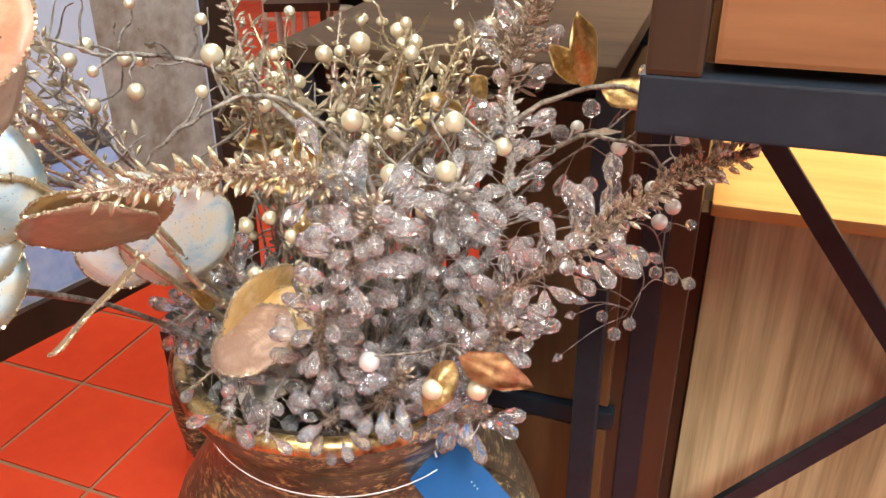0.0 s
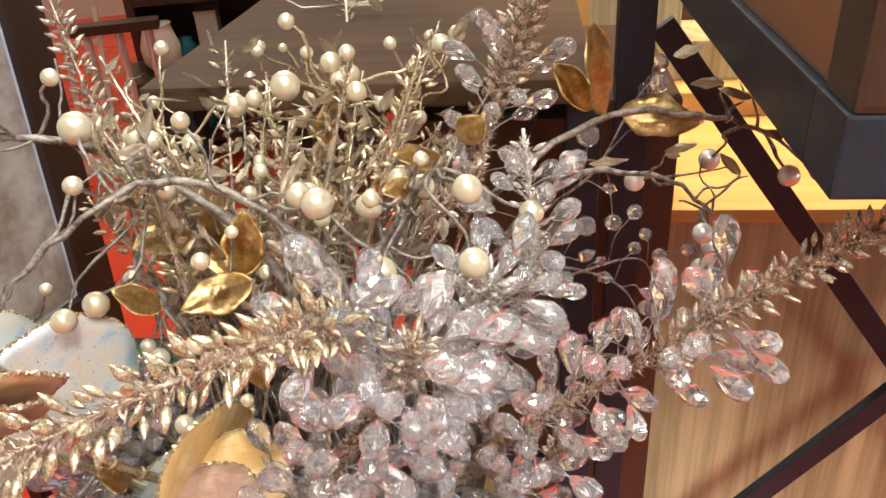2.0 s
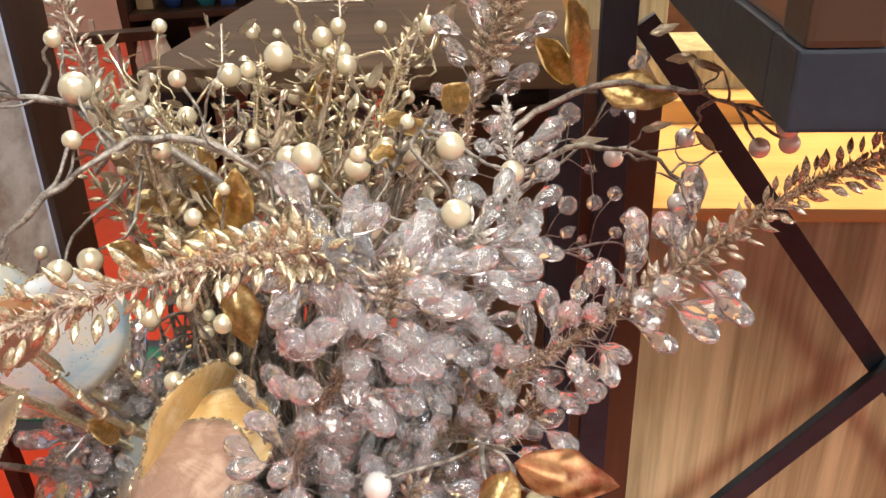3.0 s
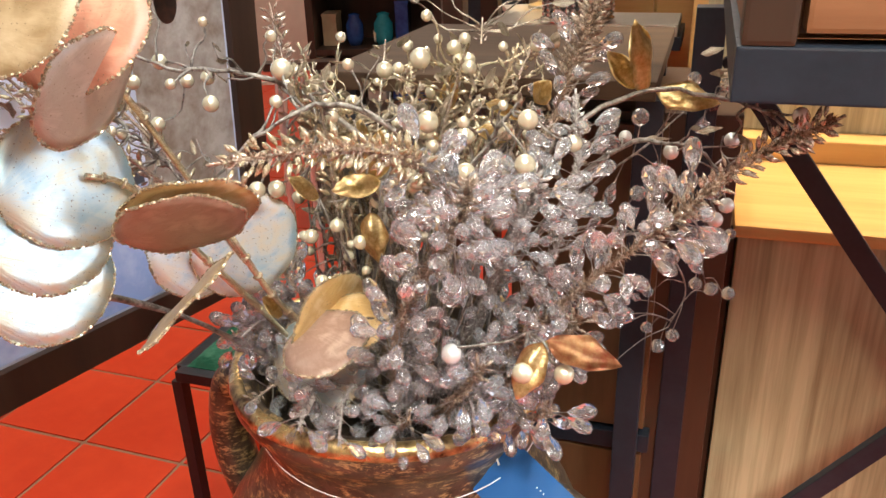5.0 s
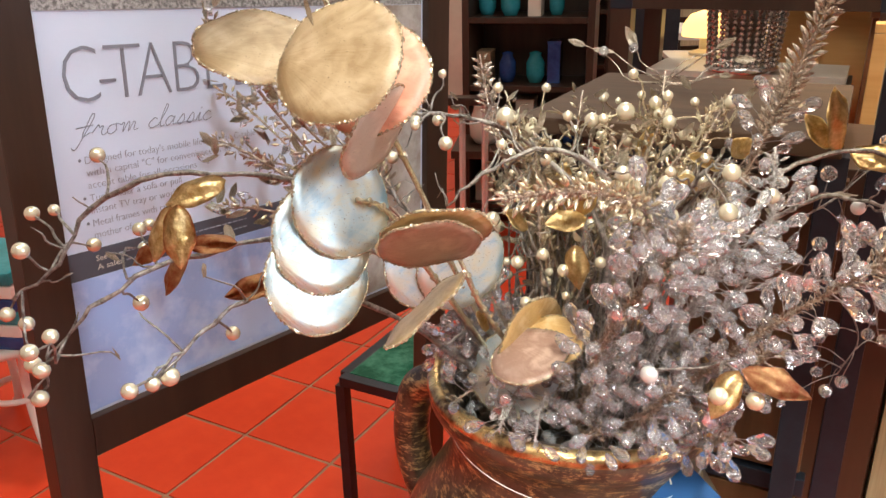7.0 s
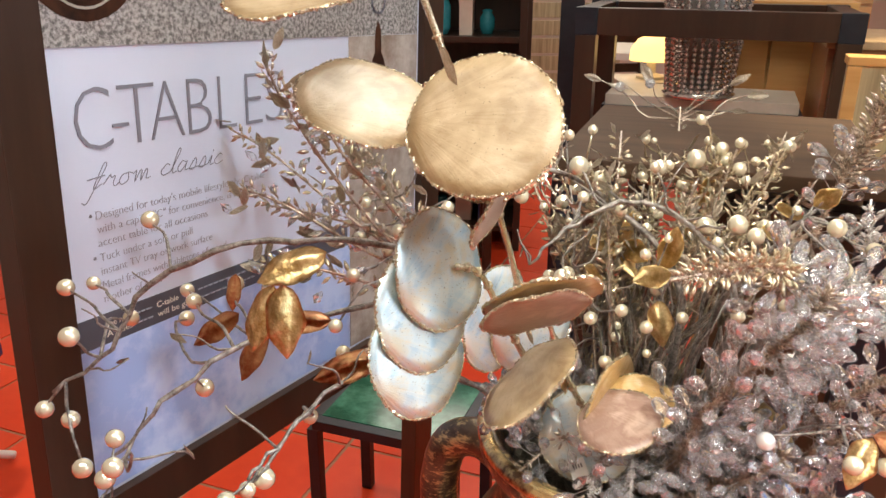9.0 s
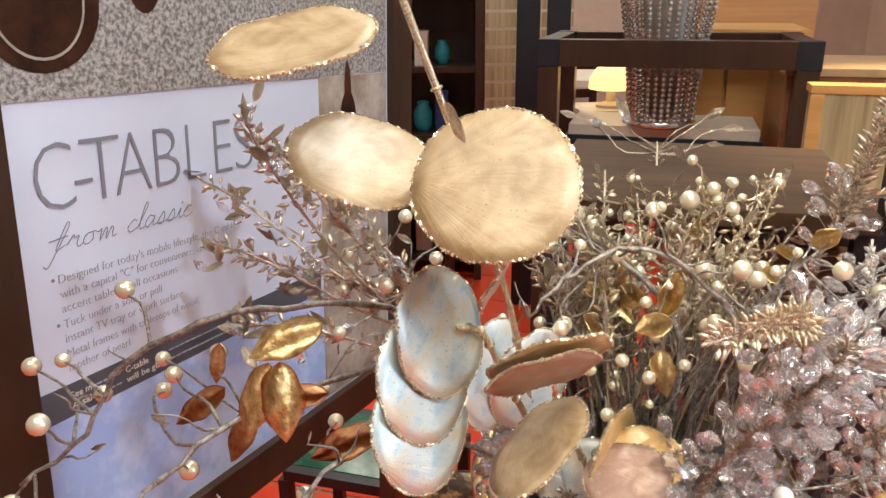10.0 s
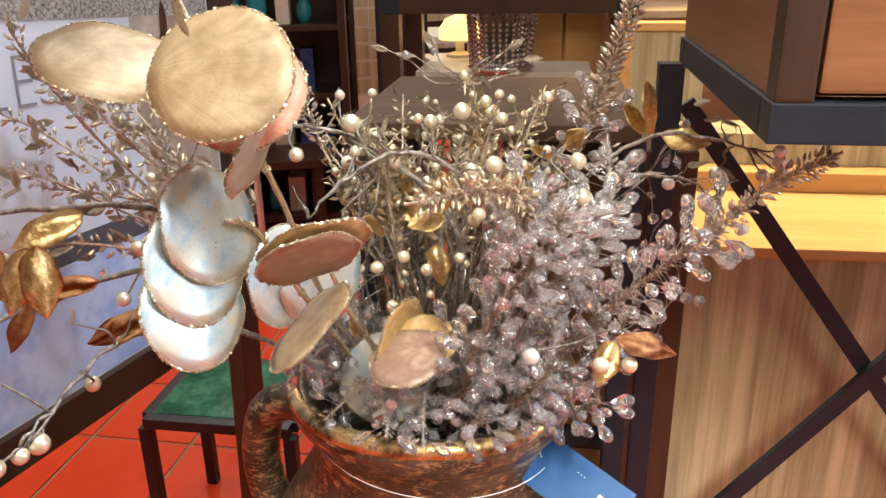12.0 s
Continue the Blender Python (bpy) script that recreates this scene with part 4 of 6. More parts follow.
def right_side():
    # long dark twig to the right with white pearls and gold leaves
    s = pearl_branch((NECK + Vector((0.05, -0.01, 0.02)), (0.0, 0.60, 0.90), (0.04, 0.585, 0.985), (0.105, 0.585, 1.02), (0.165, 0.575, 1.015), (0.20, 0.55, 1.005)),
                     ((0.204, 0.544, 0.983, 0.0072), (0.215, 0.535, 0.998, 0.0078), (0.222, 0.54, 0.985, 0.0072), (0.193, 0.610, 0.969, 0.0078), (0.21, 0.53, 1.01, 0.007)), twigs=4, thick=0.003, white=True, start=0.5, label="dark curving twig with white pearls and gold leaves")
    for at, d, size, me, spin in (((0.112, 0.60, 1.015), (-0.35, 0.05, 1.0), 0.062, LEAF_GOLD, 0.2), ((0.118, 0.595, 1.018), (0.75, -0.1, -0.25), 0.052, LEAF_GOLD, 0.6), ((0.105, 0.60, 1.02), (-0.7, 0.2, 0.7), 0.04, LEAF_GOLD, 1.1),
                                  ((0.155, 0.602, 1.045), (0.9, 0, 0.15), 0.020, LEAF_GLIT, 0.5), ((0.12, 0.64, 0.965), (0.8, 0, -0.1), 0.03, LEAF_GLIT, 0.0), ((0.165, 0.62, 0.975), (0.7, -0.2, 0.1), 0.022, LEAF_SILV, 0.4)):
        put_leaf(s, at, d, size, me, spin, "crumpled gold leaf" if me == LEAF_GOLD else "")
    pearl_branch((NECK + Vector((0.06, 0.0, 0.02)), (0.02, 0.64, 0.86), (0.09, 0.63, 0.955), (0.15, 0.60, 0.97), (0.18, 0.58, 0.945)),
                 ((0.182, 0.579, 0.921, 0.0076), (0.156, 0.551, 0.950, 0.0072), (0.1425, 0.616, 0.959, 0.0078), (0.114, 0.662, 0.961, 0.007), (0.17, 0.57, 0.912, 0.0076)), twigs=8, thick=0.0024, white=True, start=0.5, label="dark twig with white pearls")
    # clear round crystals on fine wire
    s = stem_thing("crystal_branch", "fine wire branch with clear round and kite crystals", "decorative branch", "stems in the vase")
    bm = bmesh.new()
    spine = curve_pts((NECK + Vector((0.06, 0.02, 0.03)), (0.03, 0.66, 0.86), (0.09, 0.66, 0.92), (0.13, 0.65, 0.955), (0.19, 0.72, 0.97), (0.25, 0.79, 0.97)), 24)
    low = curve_pts(((0.03, 0.66, 0.86), (0.10, 0.67, 0.87), (0.17, 0.69, 0.83), (0.20, 0.70, 0.78), (0.185, 0.70, 0.735)), 24)
    low2 = curve_pts(((0.05, 0.655, 0.85), (0.13, 0.67, 0.86), (0.20, 0.70, 0.84), (0.225, 0.71, 0.78)), 24)
    for line in (spine, low, low2):
        bm = bmesh.new()
        tube(bm, line, 0.0016, 0.0007, 5, 0.2)
        finish_stem(bm, s, TWIG)
    for x, y, z, me, k in ((0.124, 0.652, 0.974, BALL, 1.0), (0.1075, 0.654, 0.956, BALL, 1.05), (0.254, 0.80, 0.974, BALL, 1.0), (0.245, 0.80, 0.955, BALL, 0.9), (0.235, 0.79, 0.945, DROPC, 1.1), (0.215, 0.74, 0.955, KITE, 1.1),
                           (0.126, 0.664, 0.90, BALL, 0.95), (0.105, 0.655, 0.92, DROPC, 1.2), (0.15, 0.66, 0.91, BALL, 0.8), (0.17, 0.67, 0.90, BALL, 0.75), (0.115, 0.64, 0.89, KITE, 1.1), (0.13, 0.64, 0.875, KITE, 1.1), (0.14, 0.66, 0.87, KITE, 0.9),
                           (0.224, 0.707, 0.772, BALL, 0.95), (0.242, 0.707, 0.772, BALL, 0.9), (0.215, 0.715, 0.785, BALL, 0.9), (0.20, 0.70, 0.81, DROPC, 1.1), (0.215, 0.70, 0.835, BALL, 0.8), (0.235, 0.70, 0.84, BALL, 0.7),
                           (0.177, 0.697, 0.722, BALL, 0.95), (0.190, 0.697, 0.735, BALL, 0.9), (0.163, 0.69, 0.745, BALL, 0.8), (0.165, 0.70, 0.78, BALL, 0.75), (0.15, 0.69, 0.775, KITE, 1.0), (0.14, 0.68, 0.765, DROPC, 1.0), (0.125, 0.66, 0.765, KITE, 1.0),
                           (0.108, 0.625, 0.742, KITE, 0.95), (0.187, 0.697, 0.851, BALL, 0.7), (0.20, 0.70, 0.86, BALL, 0.65), (0.09, 0.65, 0.83, BALL, 0.7), (0.08, 0.66, 0.87, DROPC, 1.0), (0.07, 0.64, 0.91, DROPC, 1.1), (0.14, 0.66, 0.935, KITE, 1.0), (0.155, 0.62, 1.0, BALL, 0.7), (0.16, 0.63, 1.015, BALL, 0.75)):
        q = Vector((x, y, z))
        near = min(spine + low + low2, key=lambda p: abs((p - q).length - 0.028))
        put("crystal", me, s, frame_along(q, q - near + jitter(0.01), RNG.uniform(0, 6), k))
        wb = bmesh.new()
        tube(wb, curve_pts((near, near.lerp(q, 0.5) + Vector((0, 0, 0.006)) + jitter(0.003), q), 6), 0.0007, 0.0005, 4)
        finish_stem(wb, s, TWIG, "wire")


def sprays():
    # to the front right, over the console
    crystal_spray((NECK + Vector((0.05, -0.05, 0.02)), (-0.015, 0.540, 0.80), (0.037, 0.497, 0.885), (0.085, 0.452, 0.955), (0.125, 0.418, 1.012), (0.165, 0.390, 1.046)), 62, 110, 0.58, hair=3000, out=0.021, start=0.2, label="champagne glitter spray with teardrop crystals and bud tip")
    # front middle
    crystal_spray((NECK + Vector((0.0, -0.07, 0.02)), (-0.105, 0.520, 0.80), (-0.098, 0.485, 0.87), (-0.072, 0.455, 0.935), (-0.052, 0.437, 0.975), (-0.045, 0.430, 1.005)), 76, 24, 0.84, hair=3200, out=0.022, start=0.15)
    # towards the front left, with gold buds
    crystal_spray((NECK + Vector((0.03, -0.05, 0.02)), (-0.06, 0.55, 0.88), (-0.065, 0.465, 0.985), (-0.09, 0.415, 1.025), (-0.13, 0.375, 1.042), (-0.185, 0.345, 1.045)), 12, 120, 0.42, bud=BUDG, hair=1800, start=0.35, label="gold glitter spray with dense small buds", bud_len=1.05)
    # middle mass
    crystal_spray((NECK + Vector((0.03, -0.04, 0.02)), (-0.04, 0.560, 0.82), (-0.015, 0.520, 0.90), (0.0, 0.50, 0.955), (0.005, 0.49, 0.985)), 52, 16, 0.84, mesh=DROPC, core=SILVERG, bud=BUDS, hair=2600, out=0.022, start=0.15)
    crystal_spray((NECK + Vector((0.05, -0.02, 0.02)), (0.01, 0.600, 0.83), (0.035, 0.560, 0.90), (0.045, 0.545, 0.96), (0.045, 0.56, 1.03)), 44, 18, 0.82, mesh=DROPC, core=SILVERG, bud=BUDS, hair=2400, out=0.022, start=0.15)
    crystal_spray((NECK + Vector((0.06, -0.05, 0.02)), (-0.02, 0.54, 0.775), (0.02, 0.50, 0.83), (0.04, 0.48, 0.875)), 36, 8, 0.9, hair=1800, out=0.022, start=0.1)
    crystal_spray((NECK + Vector((0.02, -0.08, 0.02)), (-0.07, 0.53, 0.76), (-0.055, 0.49, 0.80), (-0.035, 0.465, 0.845)), 36, 8, 0.9, mesh=DROPC, hair=1800, out=0.022, start=0.1)
    crystal_spray((NECK + Vector((0.06, -0.07, 0.02)), (-0.025, 0.54, 0.75), (0.0, 0.505, 0.765), (0.02, 0.48, 0.79)), 30, 4, 0.95, hair=900, out=0.020, start=0.1)
    crystal_spray((NECK + Vector((0.0, -0.09, 0.02)), (-0.115, 0.535, 0.755), (-0.105, 0.505, 0.765), (-0.095, 0.485, 0.785)), 28, 4, 0.95, mesh=DROPC, hair=800, out=0.020, start=0.1)
    # tall spike at the back right, and a little one at the back left
    crystal_spray((NECK + Vector((0.06, 0.0, 0.02)), (0.02, 0.63, 0.92), (0.05, 0.625, 1.02), (0.075, 0.625, 1.09), (0.10, 0.63, 1.16)), 20, 130, 0.52, hair=1500, start=0.35, label="tall champagne glitter spike with crystals", bud_len=1.35)
    crystal_spray((NECK + Vector((-0.03, 0.06, 0.02)), (-0.18, 0.76, 0.90), (-0.215, 0.82, 0.99), (-0.235, 0.865, 1.07)), 0, 60, 0.62, hair=250, start=0.45, label="slender champagne glitter spike", bud_len=1.3)
    s = crystal_spray((NECK + Vector((0.03, 0.07, 0.02)), (-0.03, 0.82, 0.86), (0.0, 0.95, 0.95), (0.011, 1.0, 1.03)), 0, 8, 0.8, hair=120, start=0.4, core=LEAF_GLIT.materials[0], label="pale gold sprig with leaf tips")
    bm = bmesh.new()
    for x, y, z in ((-0.10, 1.0, 1.065), (-0.06, 1.0, 1.055), (-0.03, 1.0, 1.06), (0.05, 1.0, 1.05), (0.075, 1.0, 1.06), (0.10, 1.0, 1.045), (0.03, 0.99, 1.025), (0.08, 1.0, 1.025)):
        q = Vector((x, y, z))
        bm = bmesh.new()
        twig(bm, Vector((0.008, 0.995, 1.015)), q, 0.0016, 0.0008)
        finish_stem(bm, s, CHAMPAGNE, "twig")
        put_leaf(s, q, q - Vector((0.008, 0.995, 1.03)) + jitter(0.02), RNG.uniform(0.025, 0.036), LEAF_GLIT, RNG.uniform(0, 6))
    put("crystal", BALL, s, frame_along(Vector((-0.075, 0.995, 1.05)), (0, 0, 1), 0, 0.85))
    put("crystal", BALL, s, frame_along(Vector((-0.035, 0.995, 1.055)), (0, 0, 1), 0, 0.8))
    # sprigs drooping over the left of the rim
    for k in range(4):
        a = NECK + Vector((-0.08, 0.0, 0.03))
        q = Vector((-0.255 + 0.02 * k, 0.60 + 0.03 * k, 0.775 + RNG.uniform(-0.02, 0.03)))
        crystal_spray((a, a.lerp(q, 0.5) + Vector((0, 0, 0.04)), q), 14, 3, 0.85, hair=60, out=0.02, start=0.45, core=SILVERG, label="drooping sprig with small pink crystals")
    # short crystal sprigs filling the front and left of the mouth
    for k in range(7):
        a = 2 * math.pi * (0.42 + 0.065 * k)
        o = NECK + Vector((0.05 * math.cos(a), 0.05 * math.sin(a), 0.01))
        q = NECK + Vector(((0.10 + 0.02 * (k % 2)) * math.cos(a), (0.10 + 0.025 * (k % 2)) * math.sin(a), 0.09 + 0.035 * (k % 3)))
        crystal_spray((o, o.lerp(q, 0.5) + Vector((0, 0, 0.02)), q), 13, 6, 0.85, mesh=RNG.choice((DROP, DROPC)), hair=300, out=0.019, start=0.15, label="short tinsel sprig with teardrop crystals")
    for k in range(4):
        a = radians(160 + 18 * k)
        o = NECK + Vector((0.07 * math.cos(a), 0.07 * math.sin(a), 0.01))
        q = NECK + Vector((0.155 * math.cos(a), 0.155 * math.sin(a), 0.055 + 0.022 * (k % 3)))
        crystal_spray((o, o.lerp(q, 0.5) + Vector((0, 0, 0.03)), q), 11, 5, 0.85, mesh=(DROP, DROPC)[k % 2], hair=200, out=0.018, start=0.15, label="short drooping sprig with teardrop crystals")
    # drops that hang over the lip of the vase
    for k, deg in enumerate((-116, -104, -64, -50)):
        c, n = math.cos(radians(deg)), math.sin(radians(deg))
        line = [NECK + Vector((c * r, n * r, z)) for r, z in ((0.07, 0.03), (0.115, 0.085), (0.150, 0.090), (0.170, 0.070 - 0.008 * (k % 3)))]
        crystal_spray(line, 11, 3, 0.92, mesh=(DROP, DROPC)[k % 2], hair=240, out=0.017, start=0.35, core=SILVERG, label="short sprig of teardrop crystals hanging over the lip")
    # leaves and pearls at the front of the rim
    s = stem_thing("gold_leaf_stem", "short stem with a gold and red leaf pair and two pearls", "decorative branch", "stems in the vase")
    bm = bmesh.new()
    put_leaf(s, (0.004, 0.424, 0.888), (0.88, -0.20, -0.38), 0.052, LEAF_COPPER, 0.5, "broad gold leaf with a red inside")
    put_leaf(s, (0.0, 0.418, 0.890), (-0.40, -0.15, -0.9), 0.042, LEAF_GOLD, 1.9, "crumpled gold leaf")
    put_pearl(s, Vector((-0.014, 0.411, 0.871)), 0.0082)
    put_pearl(s, Vector((0.016, 0.420, 0.863)), 0.0082)
    put_pearl(s, Vector((-0.06, 0.455, 0.862)), 0.0085, True)
    tube(bm, curve_pts((NECK + Vector((0.06, -0.08, 0.03)), (-0.02, 0.50, 0.84), (0.002, 0.435, 0.89)), 14), 0.0016, 0.0009, 5, 0.2)
    for q in ((-0.014, 0.411, 0.876), (0.016, 0.42, 0.868), (-0.06, 0.455, 0.867)):
        twig(bm, Vector((-0.005, 0.45, 0.88)), Vector(q))
    finish_stem(bm, s, TWIG)


left_twigs()
centre_pearls()
right_side()
sprays()

# ---- the vase ----


def vase_material():
    m = material("aged_bronze_gilding", (0.040, 0.027, 0.020), 0.36, 0.45, second=(0.16, 0.115, 0.08), scale=16, bump=0.45, bump_scale=70, amount=(0.32, 0.60), rough2=0.25)
    nt = m.node_tree
    b = nt.nodes["Principled BSDF"]
    src = b.inputs["Base Color"].links[0].from_socket
    tc = nt.nodes.new("ShaderNodeTexCoord")
    n = nt.nodes.new("ShaderNodeTexNoise")
    n.inputs["Scale"].default_value, n.inputs["Detail"].default_value, n.inputs["Roughness"].default_value = 52, 9, 0.8
    mp = nt.nodes.new("ShaderNodeMapping")
    mp.inputs["Scale"].default_value = (1, 1, 2.6)
    nt.links.new(tc.outputs["Object"], mp.inputs[0])
    nt.links.new(mp.outputs[0], n.inputs[0])
    r = nt.nodes.new("ShaderNodeMapRange")
    r.inputs[1].default_value, r.inputs[2].default_value = 0.515, 0.60
    nt.links.new(n.outputs[0], r.inputs[0])
    mix = nt.nodes.new("ShaderNodeMix")
    mix.data_type = "RGBA"
    mix.inputs["B"].default_value = (0.66, 0.47, 0.22, 1)
    nt.links.new(r.outputs[0], mix.inputs["Factor"])
    nt.links.new(src, mix.inputs["A"])
    nt.links.new(mix.outputs["Result"], b.inputs["Base Color"])
    return m


VASE = vase_material()
GILT = material("worn_gilding", (0.10, 0.055, 0.028), 0.34, 0.8, second=(0.80, 0.58, 0.26), scale=20, bump=0.5, bump_scale=90, amount=(0.38, 0.56), rough2=0.22)


def vase():
    s = thing("vase", pose(-0.112, 0.650, 0), "tall aged bronze and gold urn with two loop handles", "vase")
    prof = [(0.0, 0.0), (0.115, 0.0), (0.125, 0.012), (0.118, 0.03), (0.10, 0.06), (0.115, 0.12), (0.165, 0.22), (0.205, 0.33), (0.220, 0.42), (0.212, 0.50), (0.190, 0.555), (0.165, 0.595), (0.146, 0.625), (0.138, 0.655), (0.140, 0.680), (0.147, 0.697),
            (0.157, 0.708), (0.163, 0.720), (0.163, 0.732), (0.156, 0.741), (0.146, 0.742), (0.139, 0.733), (0.134, 0.715), (0.128, 0.68), (0.126, 0.64), (0.15, 0.58), (0.19, 0.48), (0.0, 0.30)]
    bm = bmesh.new()
    seg = 72
    rows = []
    for r, z in ((r, 1.014 * z) for r, z in prof):
        if r == 0:
            rows.append([bm.verts.new((0, 0, z))])
        else:
            rows.append([bm.verts.new((r * (1 + 0.006 * math.sin(3 * a + z * 9)) * math.cos(a), r * (1 + 0.006 * math.sin(2 * a + 1 + z * 5)) * math.sin(a), z + 0.0025 * math.sin(3 * a + 1) * (z > 0.6))) for a in (2 * math.pi * k / seg for k in range(seg))])
    for a, b in zip(rows, rows[1:]):
        for k in range(seg):
            j = (k + 1) % seg
            if len(a) == 1:
                bm.faces.new((a[0], b[k], b[j]))
            elif len(b) == 1:
                bm.faces.new((a[k], b[0], a[j]))
            else:
                bm.faces.new((a[k], b[k], b[j], a[j]))
    part("body", bm, VASE, s, smooth=True)
    bm = bmesh.new()
    ring = []
    for k in range(72):
        a = 2 * math.pi * k / 72
        r = 0.1565 * (1 + 0.006 * math.sin(3 * a + 6.7))
        ring.append([bm.verts.new(((r + 0.0085 * math.cos(b)) * math.cos(a), (r + 0.0085 * math.cos(b)) * math.sin(a), 0.7455 + 0.0025 * math.sin(3 * a + 1) + 0.0095 * math.sin(b))) for b in (2 * math.pi * j / 12 for j in range(12))])
    for k in range(72):
        for j in range(12):
            bm.faces.new((ring[k][j], ring[(k + 1) % 72][j], ring[(k + 1) % 72][(j + 1) % 12], ring[k][(j + 1) % 12]))
    part("lip", bm, GILT, s, "worn gilded lip", smooth=True)
    for ang, low in ((154, 0.0), (-36, 0.045)):
        c, n = math.cos(radians(ang)), math.sin(radians(ang))
        bm = bmesh.new()
        line = curve_pts([(c * r, n * r, z - low) for r, z in ((0.130, 0.655), (0.172, 0.682), (0.212, 0.666), (0.228, 0.612), (0.226, 0.560), (0.212, 0.515), (0.198, 0.490))], 44)
        tube(bm, line, 0.023, 0.025, 16, 0.0)
        part("handle", bm, VASE, s, "thick gilded loop handle", smooth=True)
    for ang in (-60, -105, -150):
        c, n = math.cos(radians(ang)), math.sin(radians(ang))
        t = Vector((-n, c, 0))
        bm = bmesh.new()
        for k in (-1, 1):
            line = [Vector((c * 0.196, n * 0.196, 0.545)) + t * (k * (0.012 + 0.045 * q) * math.cos(5.2 * q)) + Vector((c, n, 0)) * 0.012 * q + Vector((0, 0, -0.055 * q + 0.030 * math.sin(5.2 * q))) for q in (i / 16 for i in range(17))]
            tube(bm, line, 0.010, 0.005, 8, 0.03)
        part("scroll", bm, VASE, s, "raised gold scroll ornament", smooth=True)
    return s


vase()


def moss():
    """Dry filling that closes the mouth round the stems."""
    bm = bmesh.new()
    for k in range(900):
        a, r = RNG.uniform(0, 6.283), 0.126 * math.sqrt(RNG.random())
        p = Vector((r * math.cos(a), r * math.sin(a), RNG.uniform(-0.004, 0.010)))
        blade(bm, p, p + jitter(0.014) + Vector((0, 0, 0.006)), 0.0009)
    bmesh.ops.create_circle(bm, cap_ends=True, segments=40, radius=0.127, matrix=Matrix.Translation((0, 0, -0.006)))
    tagged(part("moss", bm, material("dry_moss", (0.045, 0.036, 0.024), 0.9, second=(0.10, 0.08, 0.055), scale=60), m=pose(-0.112, 0.650, 0.690)), "dry brown moss filling the vase mouth", "moss", kind="stuff")


moss()
WHITE = material("white_string", (0.80, 0.79, 0.76), 0.6)
TAGBLUE = material("blue_card", (0.010, 0.095, 0.30), 0.38, second=(0.014, 0.11, 0.33), scale=8)


def price_tag():
    s = thing("price_tag", pose(-0.112, 0.650, 0.70), "blue cardboard price tag on a white string round the vase", "tag")
    bm = bmesh.new()
    line = []
    for k in range(65):
        a = 2 * math.pi * k / 64
        f = max(0, math.cos(a - radians(-70)))
        line.append(Vector(((0.143 + 0.011 * f) * math.cos(a), (0.143 + 0.011 * f) * math.sin(a), -0.002 - 0.012 * f + 0.003 * math.sin(2 * a))))
    tube(bm, line, 0.0006, 0.0006, 5)
    part("string", bm, WHITE, s)
    t, l = Vector((-0.001, 0.553, 0.708)), Vector((-0.043, 0.532, 0.673))
    d1 = (l - t).normalized()
    d2 = Vector((0.054, -0.060, -0.024))
    d2 = (d2 - d1 * d2.dot(d1)).normalized()
    n = d1.cross(d2)
    m = Matrix((d1, d2, n)).transposed().to_4x4()
    m.translation = t
    m = Matrix.Translation((0.112, -0.650, -0.70)) @ m
    w, h = (l - t).length, 0.105
    card = part("card", box_bm(bmesh.new(), 0, 0, -0.0006, w, h, 0.0006, 0.0002), TAGBLUE, s, m=m)
    for k in range(3):
        part("print", box_bm(bmesh.new(), 0.016, 0.045 + 0.004 * k, 0.0008, 0.016 + 0.0015, 0.046 + 0.004 * k, 0.001), WHITE, card)
    for x, y, a, b in ((0.046, 0.060, 0.0009, 0.028), (0.042, 0.060, 0.0009, 0.022), (0.038, 0.062, 0.0009, 0.018), (0.022, 0.075, 0.010, 0.012)):
        part("print", box_bm(bmesh.new(), x, y, 0.0008, x + a, y + b, 0.001), WHITE, card, "white print")
    # knot of the string at the card
    bm = bmesh.new()
    tube(bm, [m @ Vector((w * 0.45, 0.006, 0.001)), m @ Vector((w * 0.40, 0.001, 0.004)), m @ Vector((w * 0.3, -0.004, 0.002))], 0.001, 0.001, 5)
    part("knot", bm, WHITE, s)
    s2 = thing("price_sticker", pose(-0.185, 0.578, 0.754), "small white price sticker on a shell disc", "sticker")
    n = Vector((-0.30, -0.80, 0.52)).normalized()
    mm = frame_along(Vector((0.0, -0.028, 0.010)), n, 0.5)
    lab = part("label_paper", box_bm(bmesh.new(), -0.008, -0.012, 0, 0.008, 0.012, 0.0006), WHITE, s2, m=mm)
    for k in range(4):
        part("print", box_bm(bmesh.new(), -0.0045 + 0.0026 * k, 0.003, 0.0007, -0.0034 + 0.0026 * k, 0.007, 0.0009), BLACKMETAL, lab, "dark print")
    return s


price_tag()
BOXWHITE = material("cream_box", (0.62, 0.56, 0.47), 0.6, second=(0.70, 0.64, 0.55), scale=6)

# ---- poster print ----
SMALLINK = material("pale_grey_ink", (0.30, 0.30, 0.34), 0.5)
INK = material("grey_ink", (0.22, 0.22, 0.26), 0.5)
PRINTGREY = material("pale_print", (0.30, 0.31, 0.35), 0.5)
BAND = material("dark_band_ink", (0.085, 0.085, 0.10), 0.35, second=(0.10, 0.10, 0.12), scale=6)
PHOTO = material("printed_carpet_photo", (0.12, 0.11, 0.10), 0.3, second=(0.48, 0.45, 0.42), scale=230, bump=0.0, amount=(0.4, 0.6))
PHOTOB = material("printed_dark_leather", (0.030, 0.016, 0.012), 0.3, second=(0.12, 0.045, 0.025), scale=16)
PHOTOC = material("printed_room_photo", (0.26, 0.19, 0.14), 0.3, second=(0.50, 0.44, 0.38), scale=14)
